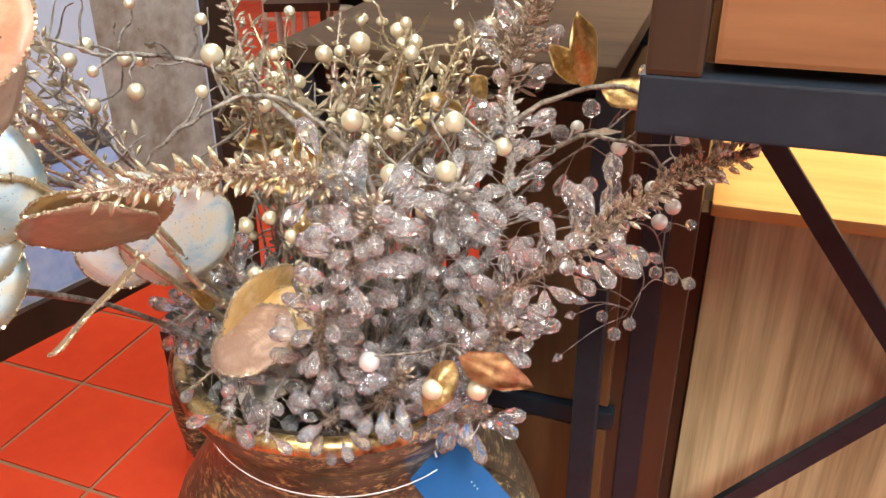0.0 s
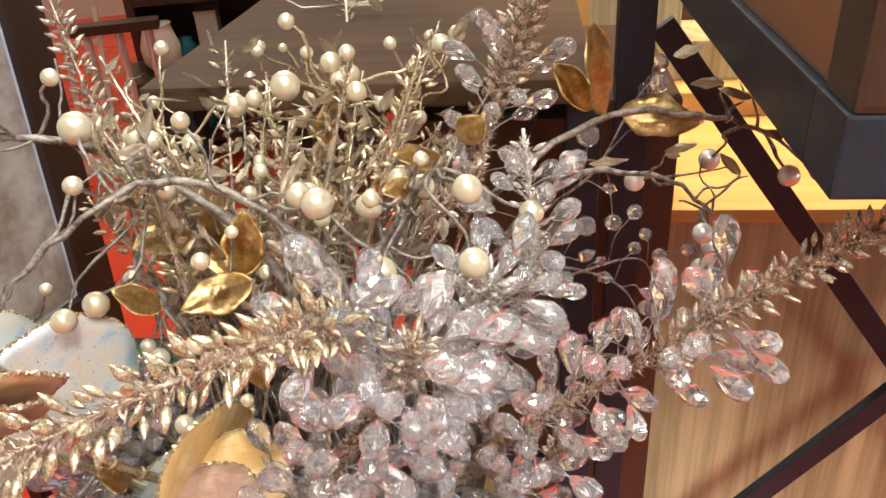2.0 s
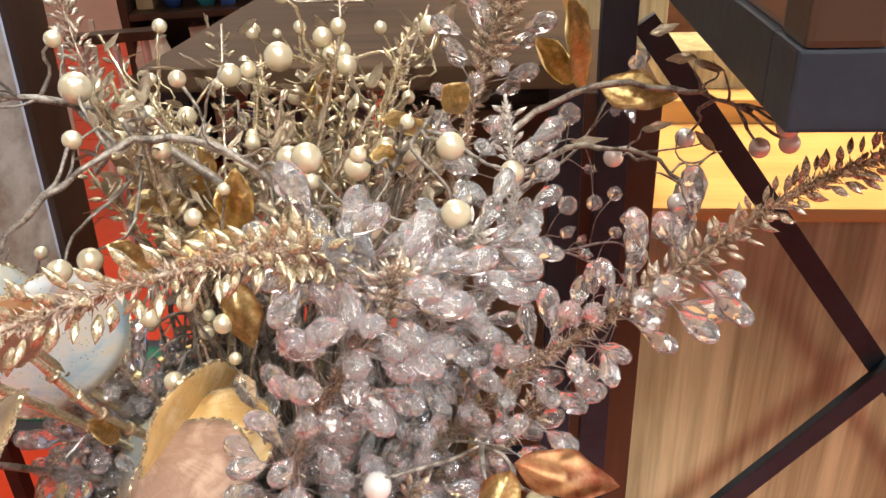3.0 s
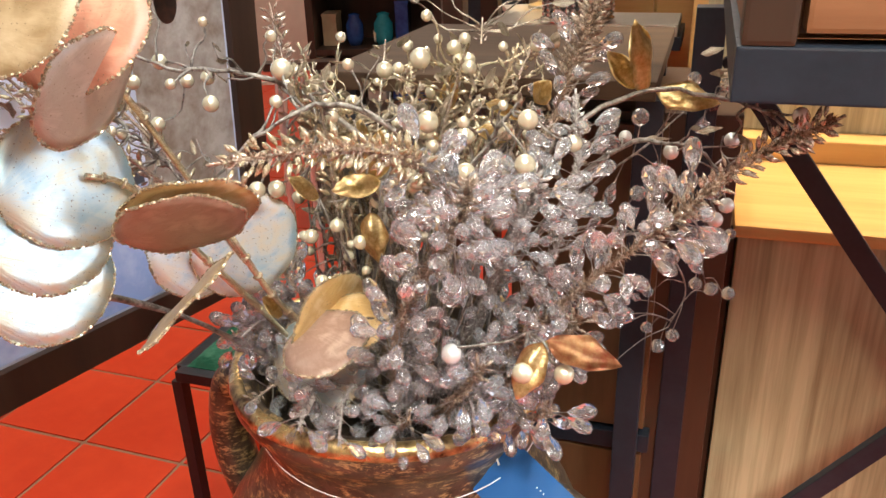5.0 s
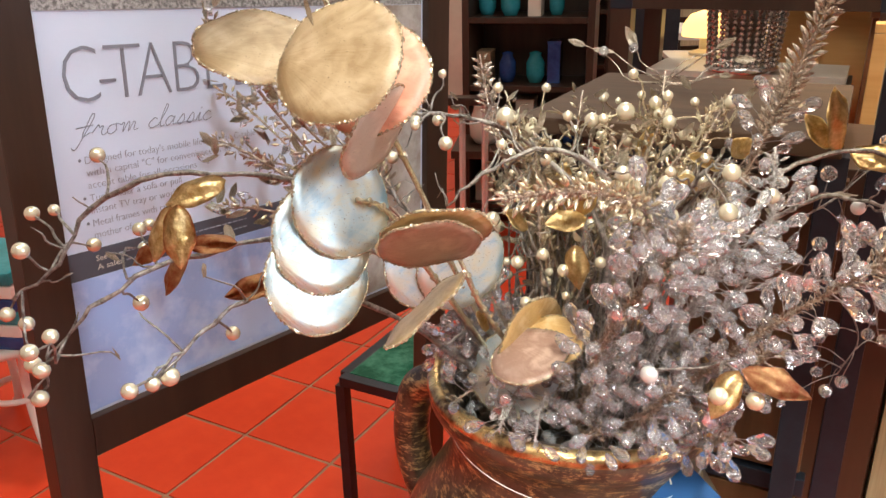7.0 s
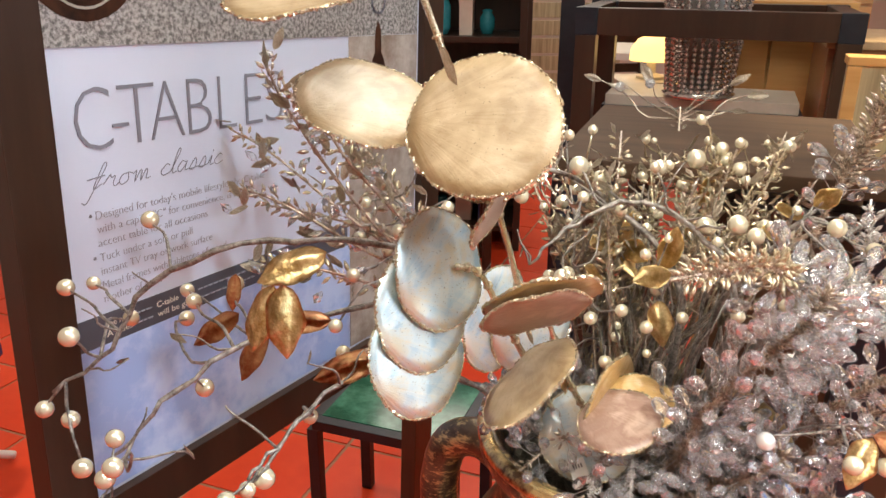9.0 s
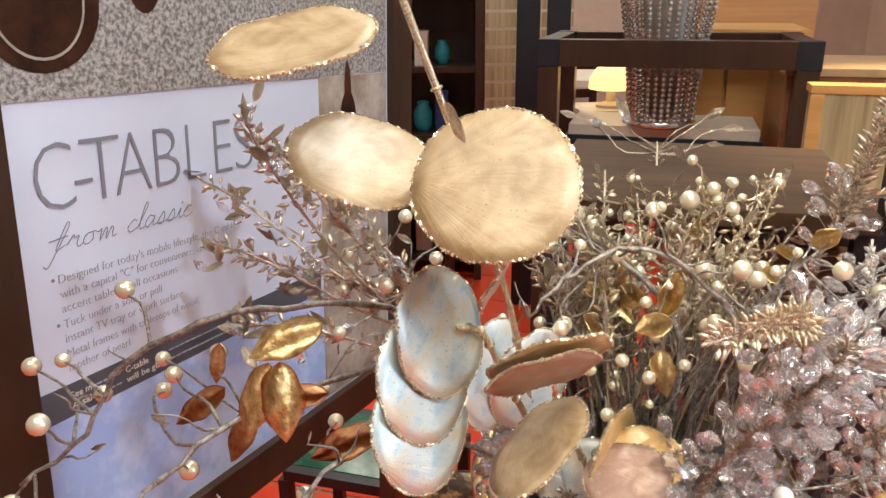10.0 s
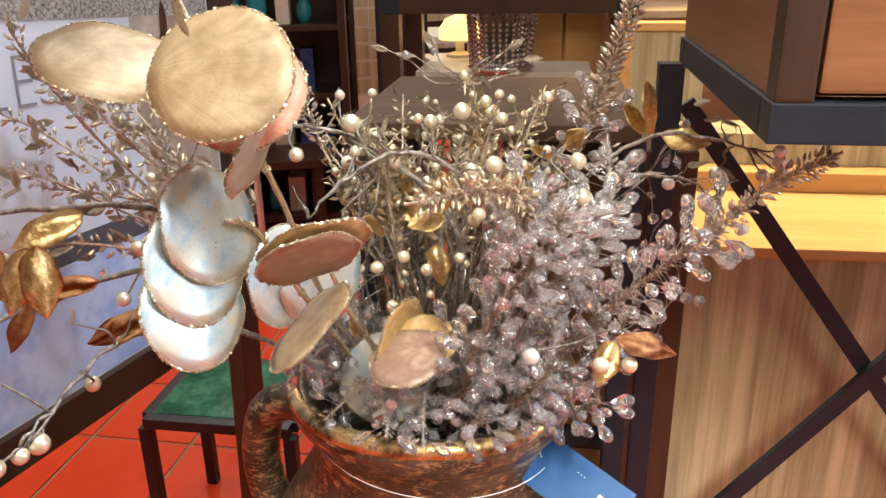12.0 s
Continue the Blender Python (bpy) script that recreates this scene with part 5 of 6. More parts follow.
# Pale blue print; cool light on the lower sheet is coloured in too.
COOLLITPRINT = material("blue_print_with_cool_light", (0.36, 0.47, 0.78), 0.25, second=(0.52, 0.62, 0.86), scale=9, amount=(0.42, 0.56))


def text_mesh(words, size, width=None, shear=0.0, thin=0.0):
    cu = bpy.data.curves.new("print", "FONT")
    cu.body, cu.size, cu.shear, cu.extrude = words, size, shear, 0.0002
    cu.offset = thin
    cu.resolution_u = 3
    ob = new("print", cu)
    bpy.context.view_layer.update()
    me = bpy.data.meshes.new_from_object(ob.evaluated_get(bpy.context.evaluated_depsgraph_get()))
    bpy.data.objects.remove(ob)
    if width:
        xs = [v.co.x for v in me.vertices]
        k = width / (max(xs) - min(xs))
        for v in me.vertices:
            v.co.x = (v.co.x - min(xs)) * k
    return me


def script_words():
    """The handwritten line of the poster, drawn letter by letter with a pen."""
    letters = {
        "f": (0.80, ((-0.5, -0.85), (-0.2, -1.0), (0.2, 0.2), (0.65, 1.8), (0.5, 2.1), (0.28, 1.2), (0.1, 0.1), (0.6, 0.4))),
        "r": (0.90, ((-0.1, 0.3), (0.25, 1.0), (0.35, 0.75), (0.6, 0.85), (0.55, 0.3), (0.7, 0.0), (0.95, 0.2))),
        "o": (0.95, ((0.6, 0.9), (0.2, 0.8), (0.05, 0.3), (0.3, 0.0), (0.65, 0.3), (0.6, 0.9), (0.95, 0.75))),
        "m": (1.30, ((0.0, 0.7), (0.2, 0.9), (0.2, 0.0), (0.45, 0.85), (0.6, 0.8), (0.6, 0.0), (0.85, 0.85), (1.0, 0.75), (1.0, 0.1), (1.3, 0.15))),
        "c": (0.78, ((0.65, 0.8), (0.4, 0.95), (0.05, 0.4), (0.3, 0.0), (0.8, 0.25))),
        "l": (0.50, ((0.0, 0.2), (0.5, 1.85), (0.35, 2.1), (0.15, 0.8), (0.2, 0.05), (0.5, 0.15))),
        "a": (0.95, ((0.65, 0.8), (0.3, 0.95), (0.05, 0.4), (0.25, 0.0), (0.6, 0.5), (0.7, 0.9), (0.65, 0.1), (0.95, 0.15))),
        "s": (0.78, ((0.0, 0.1), (0.4, 1.0), (0.55, 0.4), (0.35, 0.0), (0.05, 0.1), (0.4, 0.1), (0.8, 0.2))),
        "i": (0.50, ((0.0, 0.2), (0.25, 0.9), (0.2, 0.1), (0.5, 0.15))),
    }
    sheet = [o for o in SIGN_THING.children if o.name.startswith("poster")][0]
    bm = bmesh.new()
    pen = 0.5
    for ch in "from classic":
        if ch == " ":
            pen += 0.7
            continue
        step, pts = letters[ch]
        flat = [Vector((0.028 + 0.0174 * (pen + x) + 0.004 * y, 0.0, 1.014 + 0.0115 * y)) for x, y in pts]
        tube(bm, curve_pts(flat, 5 * len(flat)), 0.0006, 0.0005, 5)
        if ch == "i":
            tube(bm, [flat[1] + Vector((0.002, 0, 0.005)), flat[1] + Vector((0.003, 0, 0.006))], 0.0008, 0.0008, 5)
        if ch == "f":
            tube(bm, [flat[2] + Vector((-0.008, 0, 0.008)), flat[2] + Vector((0.012, 0, 0.010))], 0.0007, 0.0006, 5)
        pen += step
    bmesh.ops.scale(bm, vec=(1, 0.3, 1), verts=bm.verts)
    part("lettering", bm, INK, sheet, m=Matrix.Translation((0, -0.0053, 0)))


def poster_print():
    s = SIGN_THING
    sheet = [o for o in s.children if o.name.startswith("poster")][0]

    def patch(x0, z0, x1, z1, mat, y=-0.0052):
        return part("print", box_bm(bmesh.new(), x0, y, z0, x1, y + 0.0010, z1), mat, sheet)

    def line(words, x, z, size, width=None, shear=0.0, thin=0.0, ink=None):
        me = text_mesh(words, size, width, shear, thin)
        me.materials.append(ink or INK)
        ob = new("lettering", me)
        ob.parent = sheet
        ob.matrix_basis = pose(x, -0.0056, z, 90)

    def blob(cx, cz, rx, rz, mat, hole=0.0):
        """A printed oval, or a ring."""
        bm = bmesh.new()
        ring = [(math.cos(2 * math.pi * k / 32), math.sin(2 * math.pi * k / 32)) for k in range(32)]
        outer = [bm.verts.new((cx + rx * c, -0.0058, cz + rz * q * (1.15 if q > 0 else 0.8))) for c, q in ring]
        if hole:
            inner = [bm.verts.new((cx + rx * hole * c, -0.0058, cz + rz * hole * q * (1.15 if q > 0 else 0.8))) for c, q in ring]
            for k in range(32):
                j = (k + 1) % 32
                bm.faces.new((outer[k], outer[j], inner[j], inner[k]))
        else:
            bm.faces.new(outer)
        bmesh.ops.solidify(bm, geom=bm.faces[:], thickness=0.0003)
        ob = part("print", bm, mat, sheet)
        if hole:
            ob.matrix_basis = Matrix.Translation((0, -0.0004, 0))

    patch(0.0, 1.146, 0.620, 1.845, PHOTO)
    patch(0.447, 0.694, 0.620, 1.1455, PHOTOC)
    patch(0.0, 0.856, 0.440, 0.888, BAND)
    patch(0.002, 0.694, 0.445, 0.8555, COOLLITPRINT)
    # a dark leather bag, a small table and vases in the printed photographs
    for cx, cz, rx, rz in ((0.050, 1.228, 0.062, 0.075), (0.02, 1.26, 0.035, 0.045), (0.165, 1.255, 0.022, 0.045), (0.30, 1.32, 0.05, 0.06), (0.515, 1.085, 0.020, 0.035), (0.515, 1.13, 0.008, 0.03)):
        blob(cx, cz, rx, rz, PHOTOB)
    blob(0.050, 1.228, 0.046, 0.062, BOXWHITE, 0.95)
    blob(0.515, 1.190, 0.017, 0.020, INK, 0.80)
    for ch, x, w in (("C", 0.026, 0.040), ("T", 0.0745, 0.044), ("A", 0.111, 0.044), ("B", 0.161, 0.033), ("L", 0.205, 0.027), ("E", 0.247, 0.027), ("S", 0.280, 0.030)):
        line(ch, x, 1.050, 0.090, w, thin=-0.0021)
    patch(0.067, 1.070, 0.086, 1.0735, INK)
    script_words()
    for k, words in enumerate(("Designed for today's mobile lifestyle, the C-table", "with a capital \"C\" for convenience, is an", "accent table for all occasions", "Tuck under a sofa or pull", "instant TV tray or work surface", "Metal frames with tabletops of wood,", "mother of pearl")):
        z = 0.985 - 0.0138 * k - (0.001 if k > 2 else 0) - (0.001 if k > 4 else 0)
        line(words, 0.038, z, 0.0122, 0.0047 * len(words), thin=-0.0002, ink=SMALLINK)
        if k in (0, 3, 5):
            blob(0.032, z + 0.0045, 0.0018, 0.0018, INK)
    for k in range(2):
        z = 0.8735 - 0.0105 * k
        words = ("See m", "A sales")[k]
        line(words, 0.036, z, 0.0095, 0.0045 * len(words), ink=BOXWHITE)
        words = ("C-table", "will be glad")[k]
        line(words, 0.100, z, 0.0095, 0.0042 * len(words), ink=BOXWHITE)
        x = 0.064 if k == 0 else 0.072
        while x < 0.25:
            w = RNG.uniform(0.003, 0.008)
            patch(x, z + 0.002, x + w, z + 0.0034, PRINTGREY, -0.0060)
            x += w + 0.0022
            if 0.090 < x < 0.155:
                x = 0.158


poster_print()

# ---- things further back ----
TEAL = material("teal_glass", (0.02, 0.22, 0.26), 0.15, second=(0.04, 0.30, 0.36), scale=10)
NAVY = material("blue_ceramic", (0.015, 0.04, 0.16), 0.2, second=(0.03, 0.08, 0.26), scale=12)
KRAFT = material("tan_box", (0.36, 0.24, 0.13), 0.6, second=(0.44, 0.31, 0.18), scale=8)
# Walnut taken darker to carry the shade under the display table.
SHADEBROWN = material("walnut_with_shade", (0.065, 0.030, 0.013), 0.4, second=(0.12, 0.058, 0.026), scale=12, stretch=(1, 1, 0.1), bump=0.15)
SLAB = material("pale_stone", (0.55, 0.50, 0.42), 0.35, second=(0.63, 0.58, 0.50), scale=14, bump=0.1)
STEEL = material("bright_steel", (0.75, 0.74, 0.72), 0.25, 0.6, second=(0.85, 0.84, 0.82), scale=20)
BEAD = material("smoked_crystal", (0.40, 0.37, 0.34), 0.10, 0.75, second=(0.80, 0.77, 0.74), scale=160)
GLOW = bpy.data.materials.new("lit_amber_shade")
GLOW.use_nodes = True
GLOW.node_tree.nodes["Principled BSDF"].inputs["Base Color"].default_value = (0.8, 0.55, 0.2, 1)
GLOW.node_tree.nodes["Principled BSDF"].inputs["Emission Color"].default_value = (1.0, 0.62, 0.2, 1)
GLOW.node_tree.nodes["Principled BSDF"].inputs["Emission Strength"].default_value = 2.2


def lathe(prof, seg=32):
    bm = bmesh.new()
    rows = [[bm.verts.new((r * math.cos(2 * math.pi * k / seg), r * math.sin(2 * math.pi * k / seg), z)) for k in range(seg)] for r, z in prof]
    for a, b in zip(rows, rows[1:]):
        for k in range(seg):
            j = (k + 1) % seg
            bm.faces.new((a[k], b[k], b[j], a[j]))
    bm.faces.new(rows[0])
    bm.faces.new(rows[-1][::-1])
    return bm


def frame_console():
    s = thing("display_console", turned(-0.015, 1.756, 0), "dark wooden open console frame with blackened metal corners", "table")
    w, d, z0, z1 = 0.59, 0.36, 1.060, 1.118
    for y in (0.022, d - 0.022):
        bar_part("rail", (0.05, y, (z0 + z1) / 2), (w - 0.05, y, (z0 + z1) / 2), 0.044, z1 - z0, DARKWOOD, s)
        for x in (0.0, w - 0.05):
            box_part("corner", (x, y - 0.023, z0 - 0.001), (x + 0.05, y + 0.023, z1 + 0.001), BLACKMETAL, s, 0.002)
            bar_part("leg", (x + 0.025, y, 0), (x + 0.025, y, z0 - 0.001), 0.044, 0.046, DARKWOOD, s, up=(1, 0, 0))
    for x in (0.022, w - 0.028):
        bar_part("rail", (x, 0.046, (z0 + z1) / 2), (x, d - 0.046, (z0 + z1) / 2), 0.044, z1 - z0, DARKWOOD, s)
    box_part("shelf", (0.052, 0.13, 0.855), (w - 0.08, d, 0.885), BLACKMETAL, s, label="black shelf edge")
    box_part("slab", (0.06, 0.135, 0.885), (w - 0.09, d - 0.01, 0.91), SLAB, s, label="pale stone slab")
    return s


def bead_lamp():
    s = thing("bead_lamp", pose(0.30, 1.82, 0.911), "lamp wrapped in strands of smoky crystal beads", "lamp")
    part("base", lathe(((0.075, 0), (0.085, 0.01), (0.06, 0.02), (0.05, 0.03))), BEAD, s, smooth=True)
    part("core", lathe(((0.04, 0.02), (0.05, 0.15), (0.07, 0.40), (0.05, 0.41))), material("lamp_core", (0.22, 0.2, 0.18), 0.4, second=(0.3, 0.28, 0.25), scale=20), s, smooth=True)
    ball = bmesh.new()
    bmesh.ops.create_icosphere(ball, subdivisions=1, radius=0.0066)
    vs, fs, allv, allf = [v.co.copy() for v in ball.verts], [[v.index for v in f.verts] for f in ball.faces], [], []
    ball.free()
    for k in range(30):
        a = 2 * math.pi * k / 30
        for j in range(37):
            z = 0.02 + 0.012 * j
            r = 0.070 + 0.055 * (z / 0.42) ** 1.6 + (0.006 if k % 2 else 0)
            allf += [[i + len(allv) for i in f] for f in fs]
            allv += [(v.x + r * math.cos(a), v.y + r * math.sin(a), v.z + z) for v in vs]
    me = bpy.data.meshes.new("bead_curtain")
    me.from_pydata(allv, [], allf)
    me.materials.append(BEAD)
    ob = new("bead_curtain", me)
    ob.parent = s
    tagged(ob, kind="stuff")
    return s


def glow_lamp():
    s = thing("table_lamp", pose(0.275, 2.17, 0), "small lit amber dome lamp on a slim stand", "lamp")
    part("shade", lathe(((0.062, 0.955), (0.060, 0.985), (0.042, 1.012), (0.015, 1.022))), GLOW, s, smooth=True)
    part("foot", lathe(((0.04, 0.905), (0.04, 0.912), (0.013, 0.92), (0.013, 0.954))), SLAB, s)
    box_part("tray", (-0.10, -0.08, 0.89), (0.10, 0.10, 0.904), BOXWHITE, s)
    box_part("pillar", (-0.02, -0.03, 0.0), (0.06, 0.06, 0.889), DARKWOOD, s)
    return s


def oak_pieces():
    s = thing("oak_cabinet", turned(0.44, 2.05, 0), "golden oak cabinet with two doors", "cabinet")
    box_part("body", (0, 0.02, 0), (0.30, 0.4, 1.12), OAK, s)
    box_part("door", (0.004, 0, 0.06), (0.10, 0.019, 1.10), OAK, s)
    box_part("door", (0.108, 0, 0.06), (0.296, 0.019, 1.10), OAK, s)
    s = thing("storage_box", turned(0.50, 1.62, 0), "dark brown chest with a tan top", "chest")
    box_part("body", (0, 0, 0), (0.5, 0.35, 1.045), CHESTWOOD, s)
    box_part("lid", (-0.005, -0.005, 1.045), (0.505, 0.355, 1.062), KRAFT, s)
    s = thing("oak_pedestal", turned(0.405, 1.335, 0), "narrow golden oak display pedestal", "stand")
    box_part("column", (0, 0, 0), (0.16, 0.05, 1.045), OAKPANEL, s)
    box_part("cap", (-0.004, -0.004, 1.045), (0.164, 0.054, 1.060), OAK, s)
    box_part("side", (-0.004, -0.005, 0.0), (0.02, -0.001, 1.044), OAK, s)


def shelf_unit(x, y, w, h, boards, deg, items, label):
    s = thing("shelf_unit", turned(x, y, 0, deg), label, "shelf")
    d = 0.34
    for a in (0, w):
        box_part("side", (a - 0.015, 0, 0), (a + 0.015, d, h), DARKWOOD, s)
    box_part("back", (0.016, d - 0.012, 0.02), (w - 0.016, d, h), DARKWOOD, s)
    for z in boards:
        box_part("board", (0.016, 0.004, z - 0.012), (w - 0.016, d - 0.013, z + 0.012), DARKWOOD, s)
    m = turned(x, y, 0, deg)
    for z in boards[:-1]:
        px = 0.03
        while px < w - 0.10:
            kind = RNG.choice(items)
            bw, bh = RNG.uniform(0.05, 0.09), RNG.uniform(0.10, 0.20)
            at = m @ Matrix.Translation((px + bw / 2, RNG.uniform(0.10, 0.16), z + 0.0125))
            if kind == "box":
                t = thing("storage_box", at, "small cream or tan cardboard box on a dark shelf", "box", "boxes on the shelves")
                mat = RNG.choice((BOXWHITE, KRAFT, BOXWHITE, NAVY))
                box_part("body", (-bw / 2, -0.06, 0), (bw / 2, 0.06, bh), mat, t)
                box_part("lid", (-bw / 2 - 0.002, -0.062, bh), (bw / 2 + 0.002, 0.062, bh + 0.012), mat, t)
            elif kind == "jar":
                t = thing("jar", at, "teal or blue glazed jar on a dark shelf", "jar", "jars on the shelves")
                mat = RNG.choice((TEAL, TEAL, NAVY))
                r = bw / 2
                part("body", lathe(((r * 0.7, 0), (r, 0.03), (r, bh * 0.6), (r * 0.6, bh * 0.8), (r * 0.65, bh * 0.85)), 20), mat, t, smooth=True)
                part("lid", lathe(((r * 0.7, bh * 0.851), (r * 0.7, bh * 0.88), (r * 0.2, bh * 0.93)), 20), mat, t, smooth=True)
            else:
                t = thing("bottle", at, "amber glass bottle on a dark shelf", "bottle", "bottles on the shelves")
                r = bw * 0.3
                part("body", lathe(((r, 0), (r, bh * 0.6), (r * 0.4, bh * 0.78), (r * 0.4, bh)), 16), RNG.choice((CHESTWOOD, OAK, NAVY, TILE)), t, smooth=True)
                part("cap", lathe(((r * 0.5, bh), (r * 0.5, bh + 0.015)), 12), BLACKMETAL, t)
            px += bw + RNG.uniform(0.012, 0.05)
    return s


def background():
    frame_console()
    bead_lamp()
    glow_lamp()
    oak_pieces()
    shelf_unit(-0.50, 3.25, 0.52, 1.7, (0.10, 0.36, 0.63, 0.91, 1.20, 1.50), -6, ("box", "jar", "box"), "dark wooden shelf unit filled with boxes and jars")
    shelf_unit(-0.42, 4.5, 0.60, 1.8, (0.25, 0.55, 0.85, 1.15, 1.5), -6, ("bottle", "jar", "bottle"), "dark wooden shelf unit filled with bottles and jars")
    s = thing("white_vase", pose(-0.395, 3.0, 0.452), "white ceramic vase on a low dark table", "vase")
    part("body", lathe(((0.04, 0), (0.062, 0.03), (0.066, 0.08), (0.05, 0.13), (0.045, 0.15), (0.05, 0.155))), BOXWHITE, s, smooth=True)
    s = thing("low_table", pose(-0.52, 2.85, 0), "low dark wooden table", "table")
    box_part("top", (0, 0, 0.42), (0.42, 0.3, 0.451), DARKWOOD, s)
    for x in (0.03, 0.39):
        for y in (0.03, 0.27):
            bar_part("leg", (x, y, 0), (x, y, 0.419), 0.035, 0.035, DARKWOOD, s, up=(1, 0, 0))
    # two pale uprights of a folding rack
    s = thing("folding_rack", pose(-0.80, 3.3, 0), "pale thin folding rack on the tiled floor", "rack")
    for x in (0.0, 0.12):
        bar_part("upright", (x, 0, 0), (x + 0.05, 0.05, 0.62), 0.018, 0.018, BOXWHITE, s, up=(1, 0, 0))
    bar_part("crossbar", (0.03, 0.02, 0.5), (0.16, 0.02, 0.5), 0.014, 0.014, BOXWHITE, s)
    # dark posts and a chair beyond the display table
    s = thing("dark_screen", turned(0.12, 2.9, 0, -8), "tall dark blue-black folding screen", "screen")
    for k in range(2):
        box_part("panel", (0.11 * k, 0, 0), (0.11 * k + 0.085, 0.02, 1.6), BLACKMETAL, s)
    s = thing("dining_chair", turned(0.55, 4.2, 0, 10), "dark wooden chair beyond the display tables", "chair")
    box_part("seat", (0, 0, 0.44), (0.42, 0.42, 0.47), DARKWOOD, s)
    for x in (0.02, 0.40):
        bar_part("leg", (x, 0.02, 0), (x, 0.02, 0.439), 0.035, 0.035, DARKWOOD, s, up=(1, 0, 0))
        bar_part("back_post", (x, 0.40, 0), (x, 0.40, 0.95), 0.035, 0.035, DARKWOOD, s, up=(1, 0, 0))
    for z in (0.62, 0.78, 0.92):
        bar_part("slat", (0.04, 0.40, z), (0.38, 0.40, z), 0.018, 0.05, DARKWOOD, s)
    # pale slatted display wall
    s = thing("slat_panel", turned(0.05, 5.6, 0, 0), "pale wooden slat display panel against the wall", "panel")
    for k in range(16):
        box_part("slat", (0, -0.021, 0.12 * k), (0.9, -0.001, 0.12 * k + 0.10), RNG.choice((OAKPANEL, BOXWHITE, OAKPANEL)), s)
    for x in (0.05, 0.83):
        box_part("batten", (x, 0, 0), (x + 0.04, 0.02, 1.95), DARKWOOD, s)
    s = thing("yellow_cabinet", turned(1.0, 3.4, 0, -6), "tall golden oak drawer cabinet", "cabinet")
    box_part("body", (0, 0.02, 0), (0.5, 0.4, 1.25), OAK, s)
    for k in range(6):
        box_part("drawer", (0.01, 0, 0.05 + 0.2 * k), (0.49, 0.019, 0.05 + 0.2 * k + 0.188), OAK, s)
    s = thing("white_table", turned(0.35, 3.5, 0, -10), "white topped table beyond the displays", "table")
    box_part("top", (0, 0, 0.80), (0.6, 0.5, 0.83), BOXWHITE, s)
    for x in (0.04, 0.56):
        for y in (0.04, 0.46):
            bar_part("leg", (x, y, 0), (x, y, 0.799), 0.04, 0.04, DARKWOOD, s, up=(1, 0, 0))
    # cabinet and black rail below the display table; browns darkened for the shade there
    s = thing("drawer_cabinet", turned(0.03, 0.87, 0), "walnut cabinet under the display table, its browns darkened for shade", "cabinet")
    box_part("body", (0, 0.02, 0), (0.262, 0.30, 0.94), DARKWOOD, s)
    box_part("drawer", (0.006, 0, 0.52), (0.184, 0.019, 0.93), SHADEBROWN, s)
    box_part("rail", (-0.002, -0.004, 0.485), (0.192, 0.018, 0.512), BLACKMETAL, s)
    box_part("drawer", (0.006, 0, 0.05), (0.184, 0.019, 0.478), SHADEBROWN, s)
    # towels on a white stool with curved legs
    seat = thing("stool", pose(-1.52, 1.53, 0), "white stool with curved tube legs on the red tiles", "stool")
    part("seat", lathe(((0.15, 0.275), (0.16, 0.285), (0.16, 0.296), (0.15, 0.300))), WHITE, seat, smooth=True)
    for k in range(4):
        c, n = math.cos(1.57 * k - 0.75), math.sin(1.57 * k - 0.75)
        bm = bmesh.new()
        tube(bm, curve_pts([(c * r, n * r, z) for r, z in ((0.13, 0.280), (0.085, 0.20), (0.075, 0.12), (0.10, 0.05), (0.155, 0.013))], 16), 0.011, 0.011, 8)
        part("leg", bm, WHITE, seat, smooth=True)
    bm = bmesh.new()
    tube(bm, [Vector((0.08 * math.cos(0.3927 * k), 0.08 * math.sin(0.3927 * k), 0.12)) for k in range(17)], 0.008, 0.008, 8)
    part("ring", bm, WHITE, seat, smooth=True)
    s = thing("folded_towels", pose(-1.52, 1.53, 0.301), "stack of blue and white striped towels on a white stool", "towels")
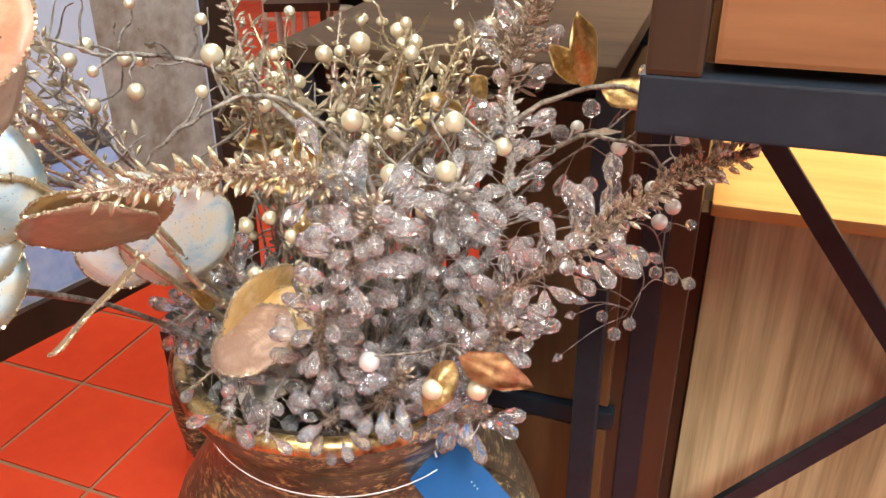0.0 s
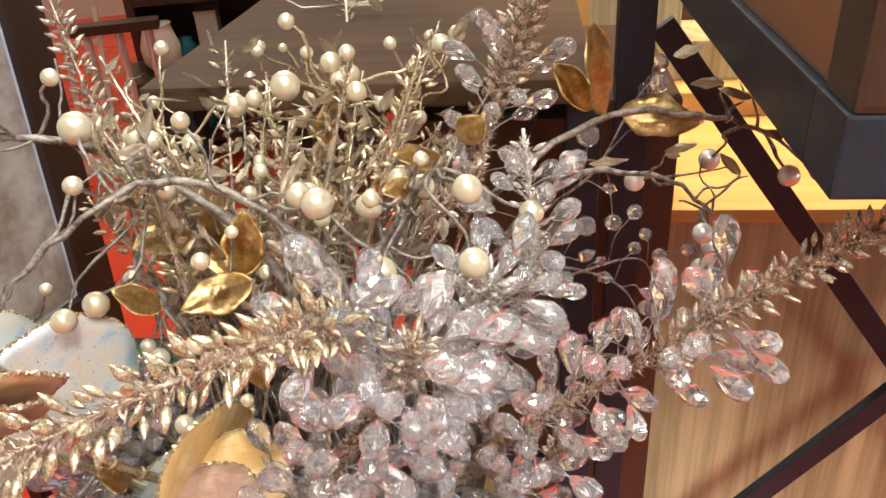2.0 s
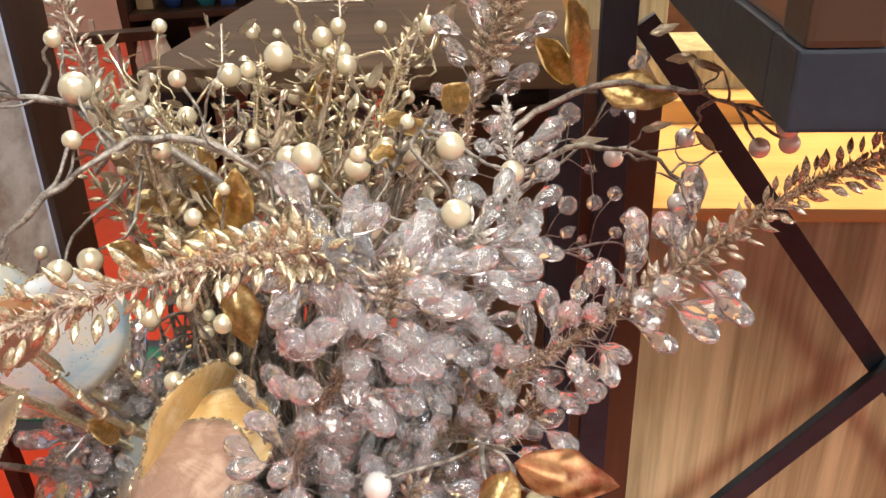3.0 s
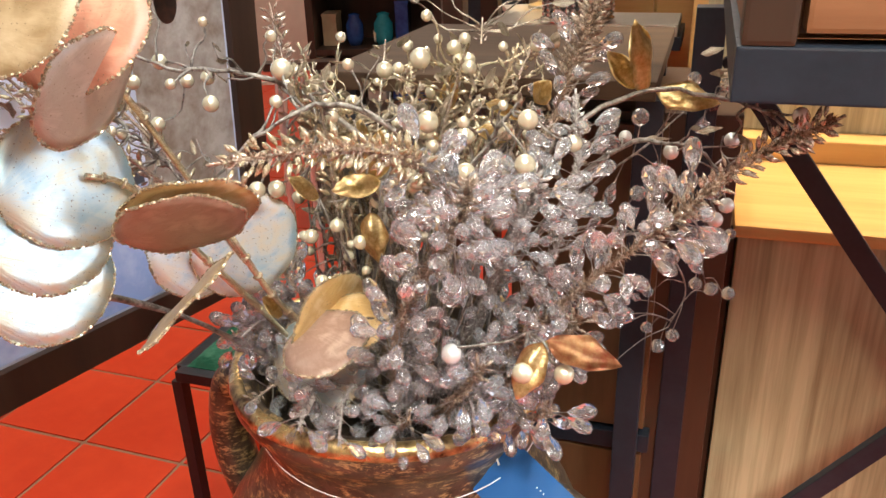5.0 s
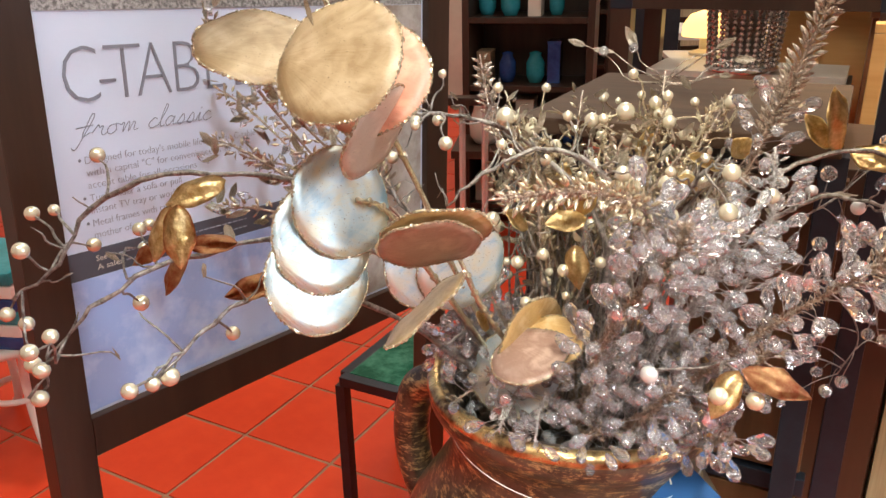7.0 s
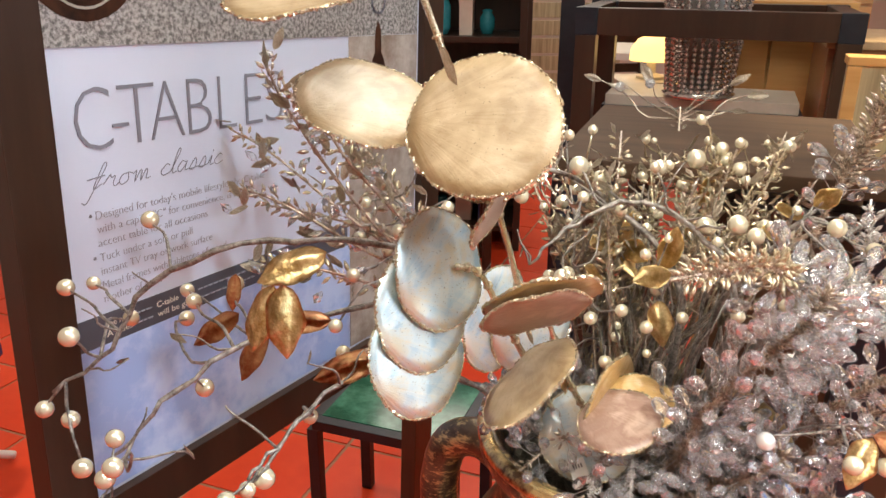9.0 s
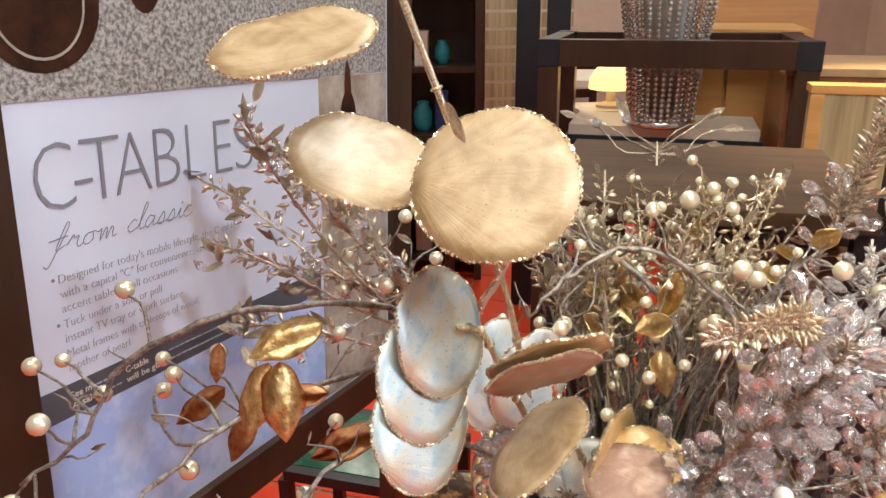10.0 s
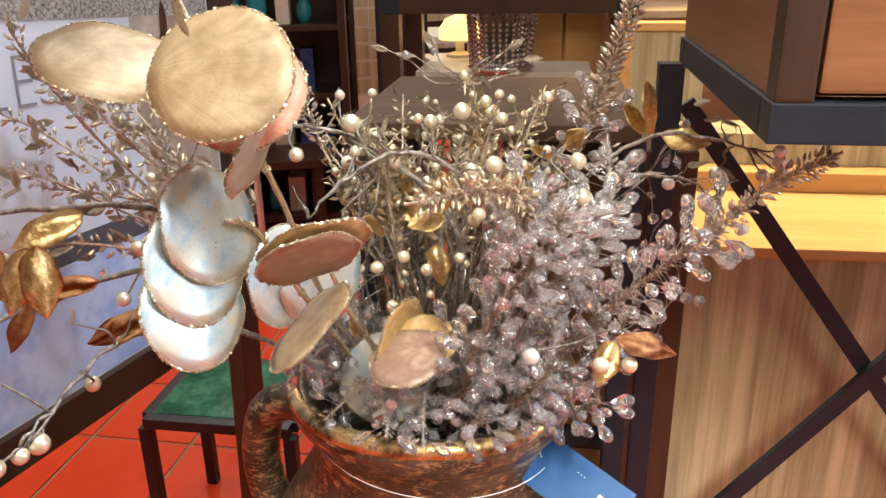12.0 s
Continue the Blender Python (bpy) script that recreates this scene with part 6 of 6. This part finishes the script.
    for k in range(6):
        box_part("towel", (-0.13, -0.12, 0.034 * k), (0.13, 0.12, 0.034 * k + 0.033), (NAVY, WHITE, TEAL)[k % 3], s, 0.008)
    # thin bright posts of a rack behind the display table
    s = thing("steel_rack", pose(0, 2.4, 0), "low rack with thin bright steel posts and a dark board", "rack")
    for x in (-0.505, -0.425, -0.35):
        part("post", lathe(((0.011, 0.0), (0.011, 0.720)), 12), STEEL, s, m=Matrix.Translation((x, 0, 0)))
    box_part("board", (-0.54, -0.03, 0.7205), (-0.32, 0.03, 0.745), DARKWOOD, s)


background()

# ---- floor tiles ----


def tiles():
    size, gap = 0.277, 0.010
    me = mesh_of(box_bm(bmesh.new(), 0, 0, -0.004, size - gap, size - gap, 0.0, 0.0012), "tile", TILE)
    base = Matrix.Translation((-0.92, 1.55, 0)) @ Matrix.Rotation(radians(-21), 4, "Z")
    near, rest = [], []
    x0, y0, x1, y1, h = ROOM
    for i in range(-24, 26):
        for j in range(-24, 30):
            c = base @ Vector((size * (i + 0.5), size * (j + 0.5), 0))
            if x0 - 0.1 < c.x < x1 + 0.1 and y0 - 0.1 < c.y < y1 + 0.1:
                (near if -1.9 < c.x < 0.75 and 0.55 < c.y < 4.2 else rest).append((i, j))
    for i, j in near[:300]:
        ob = new("tile", me)
        ob.parent = FLOOR
        ob.matrix_basis = base @ Matrix.Translation((size * i + gap / 2, size * j + gap / 2, RNG.uniform(-0.0006, 0.0006)))
    bm = bmesh.new()
    for i, j in near[300:] + rest:
        a = base @ Matrix.Translation((size * i + gap / 2, size * j + gap / 2, 0))
        vs = [bm.verts.new(a @ Vector(q)) for q in ((0, 0, 0), (size - gap, 0, 0), (size - gap, size - gap, 0), (0, size - gap, 0), (0, 0, -0.004), (size - gap, 0, -0.004), (size - gap, size - gap, -0.004), (0, size - gap, -0.004))]
        bm.faces.new(vs[:4])
        for k in range(4):
            bm.faces.new((vs[k], vs[4 + k], vs[4 + (k + 1) % 4], vs[(k + 1) % 4]))
    tagged(part("floor_tiles", bm, TILE, FLOOR), kind="stuff")


tiles()
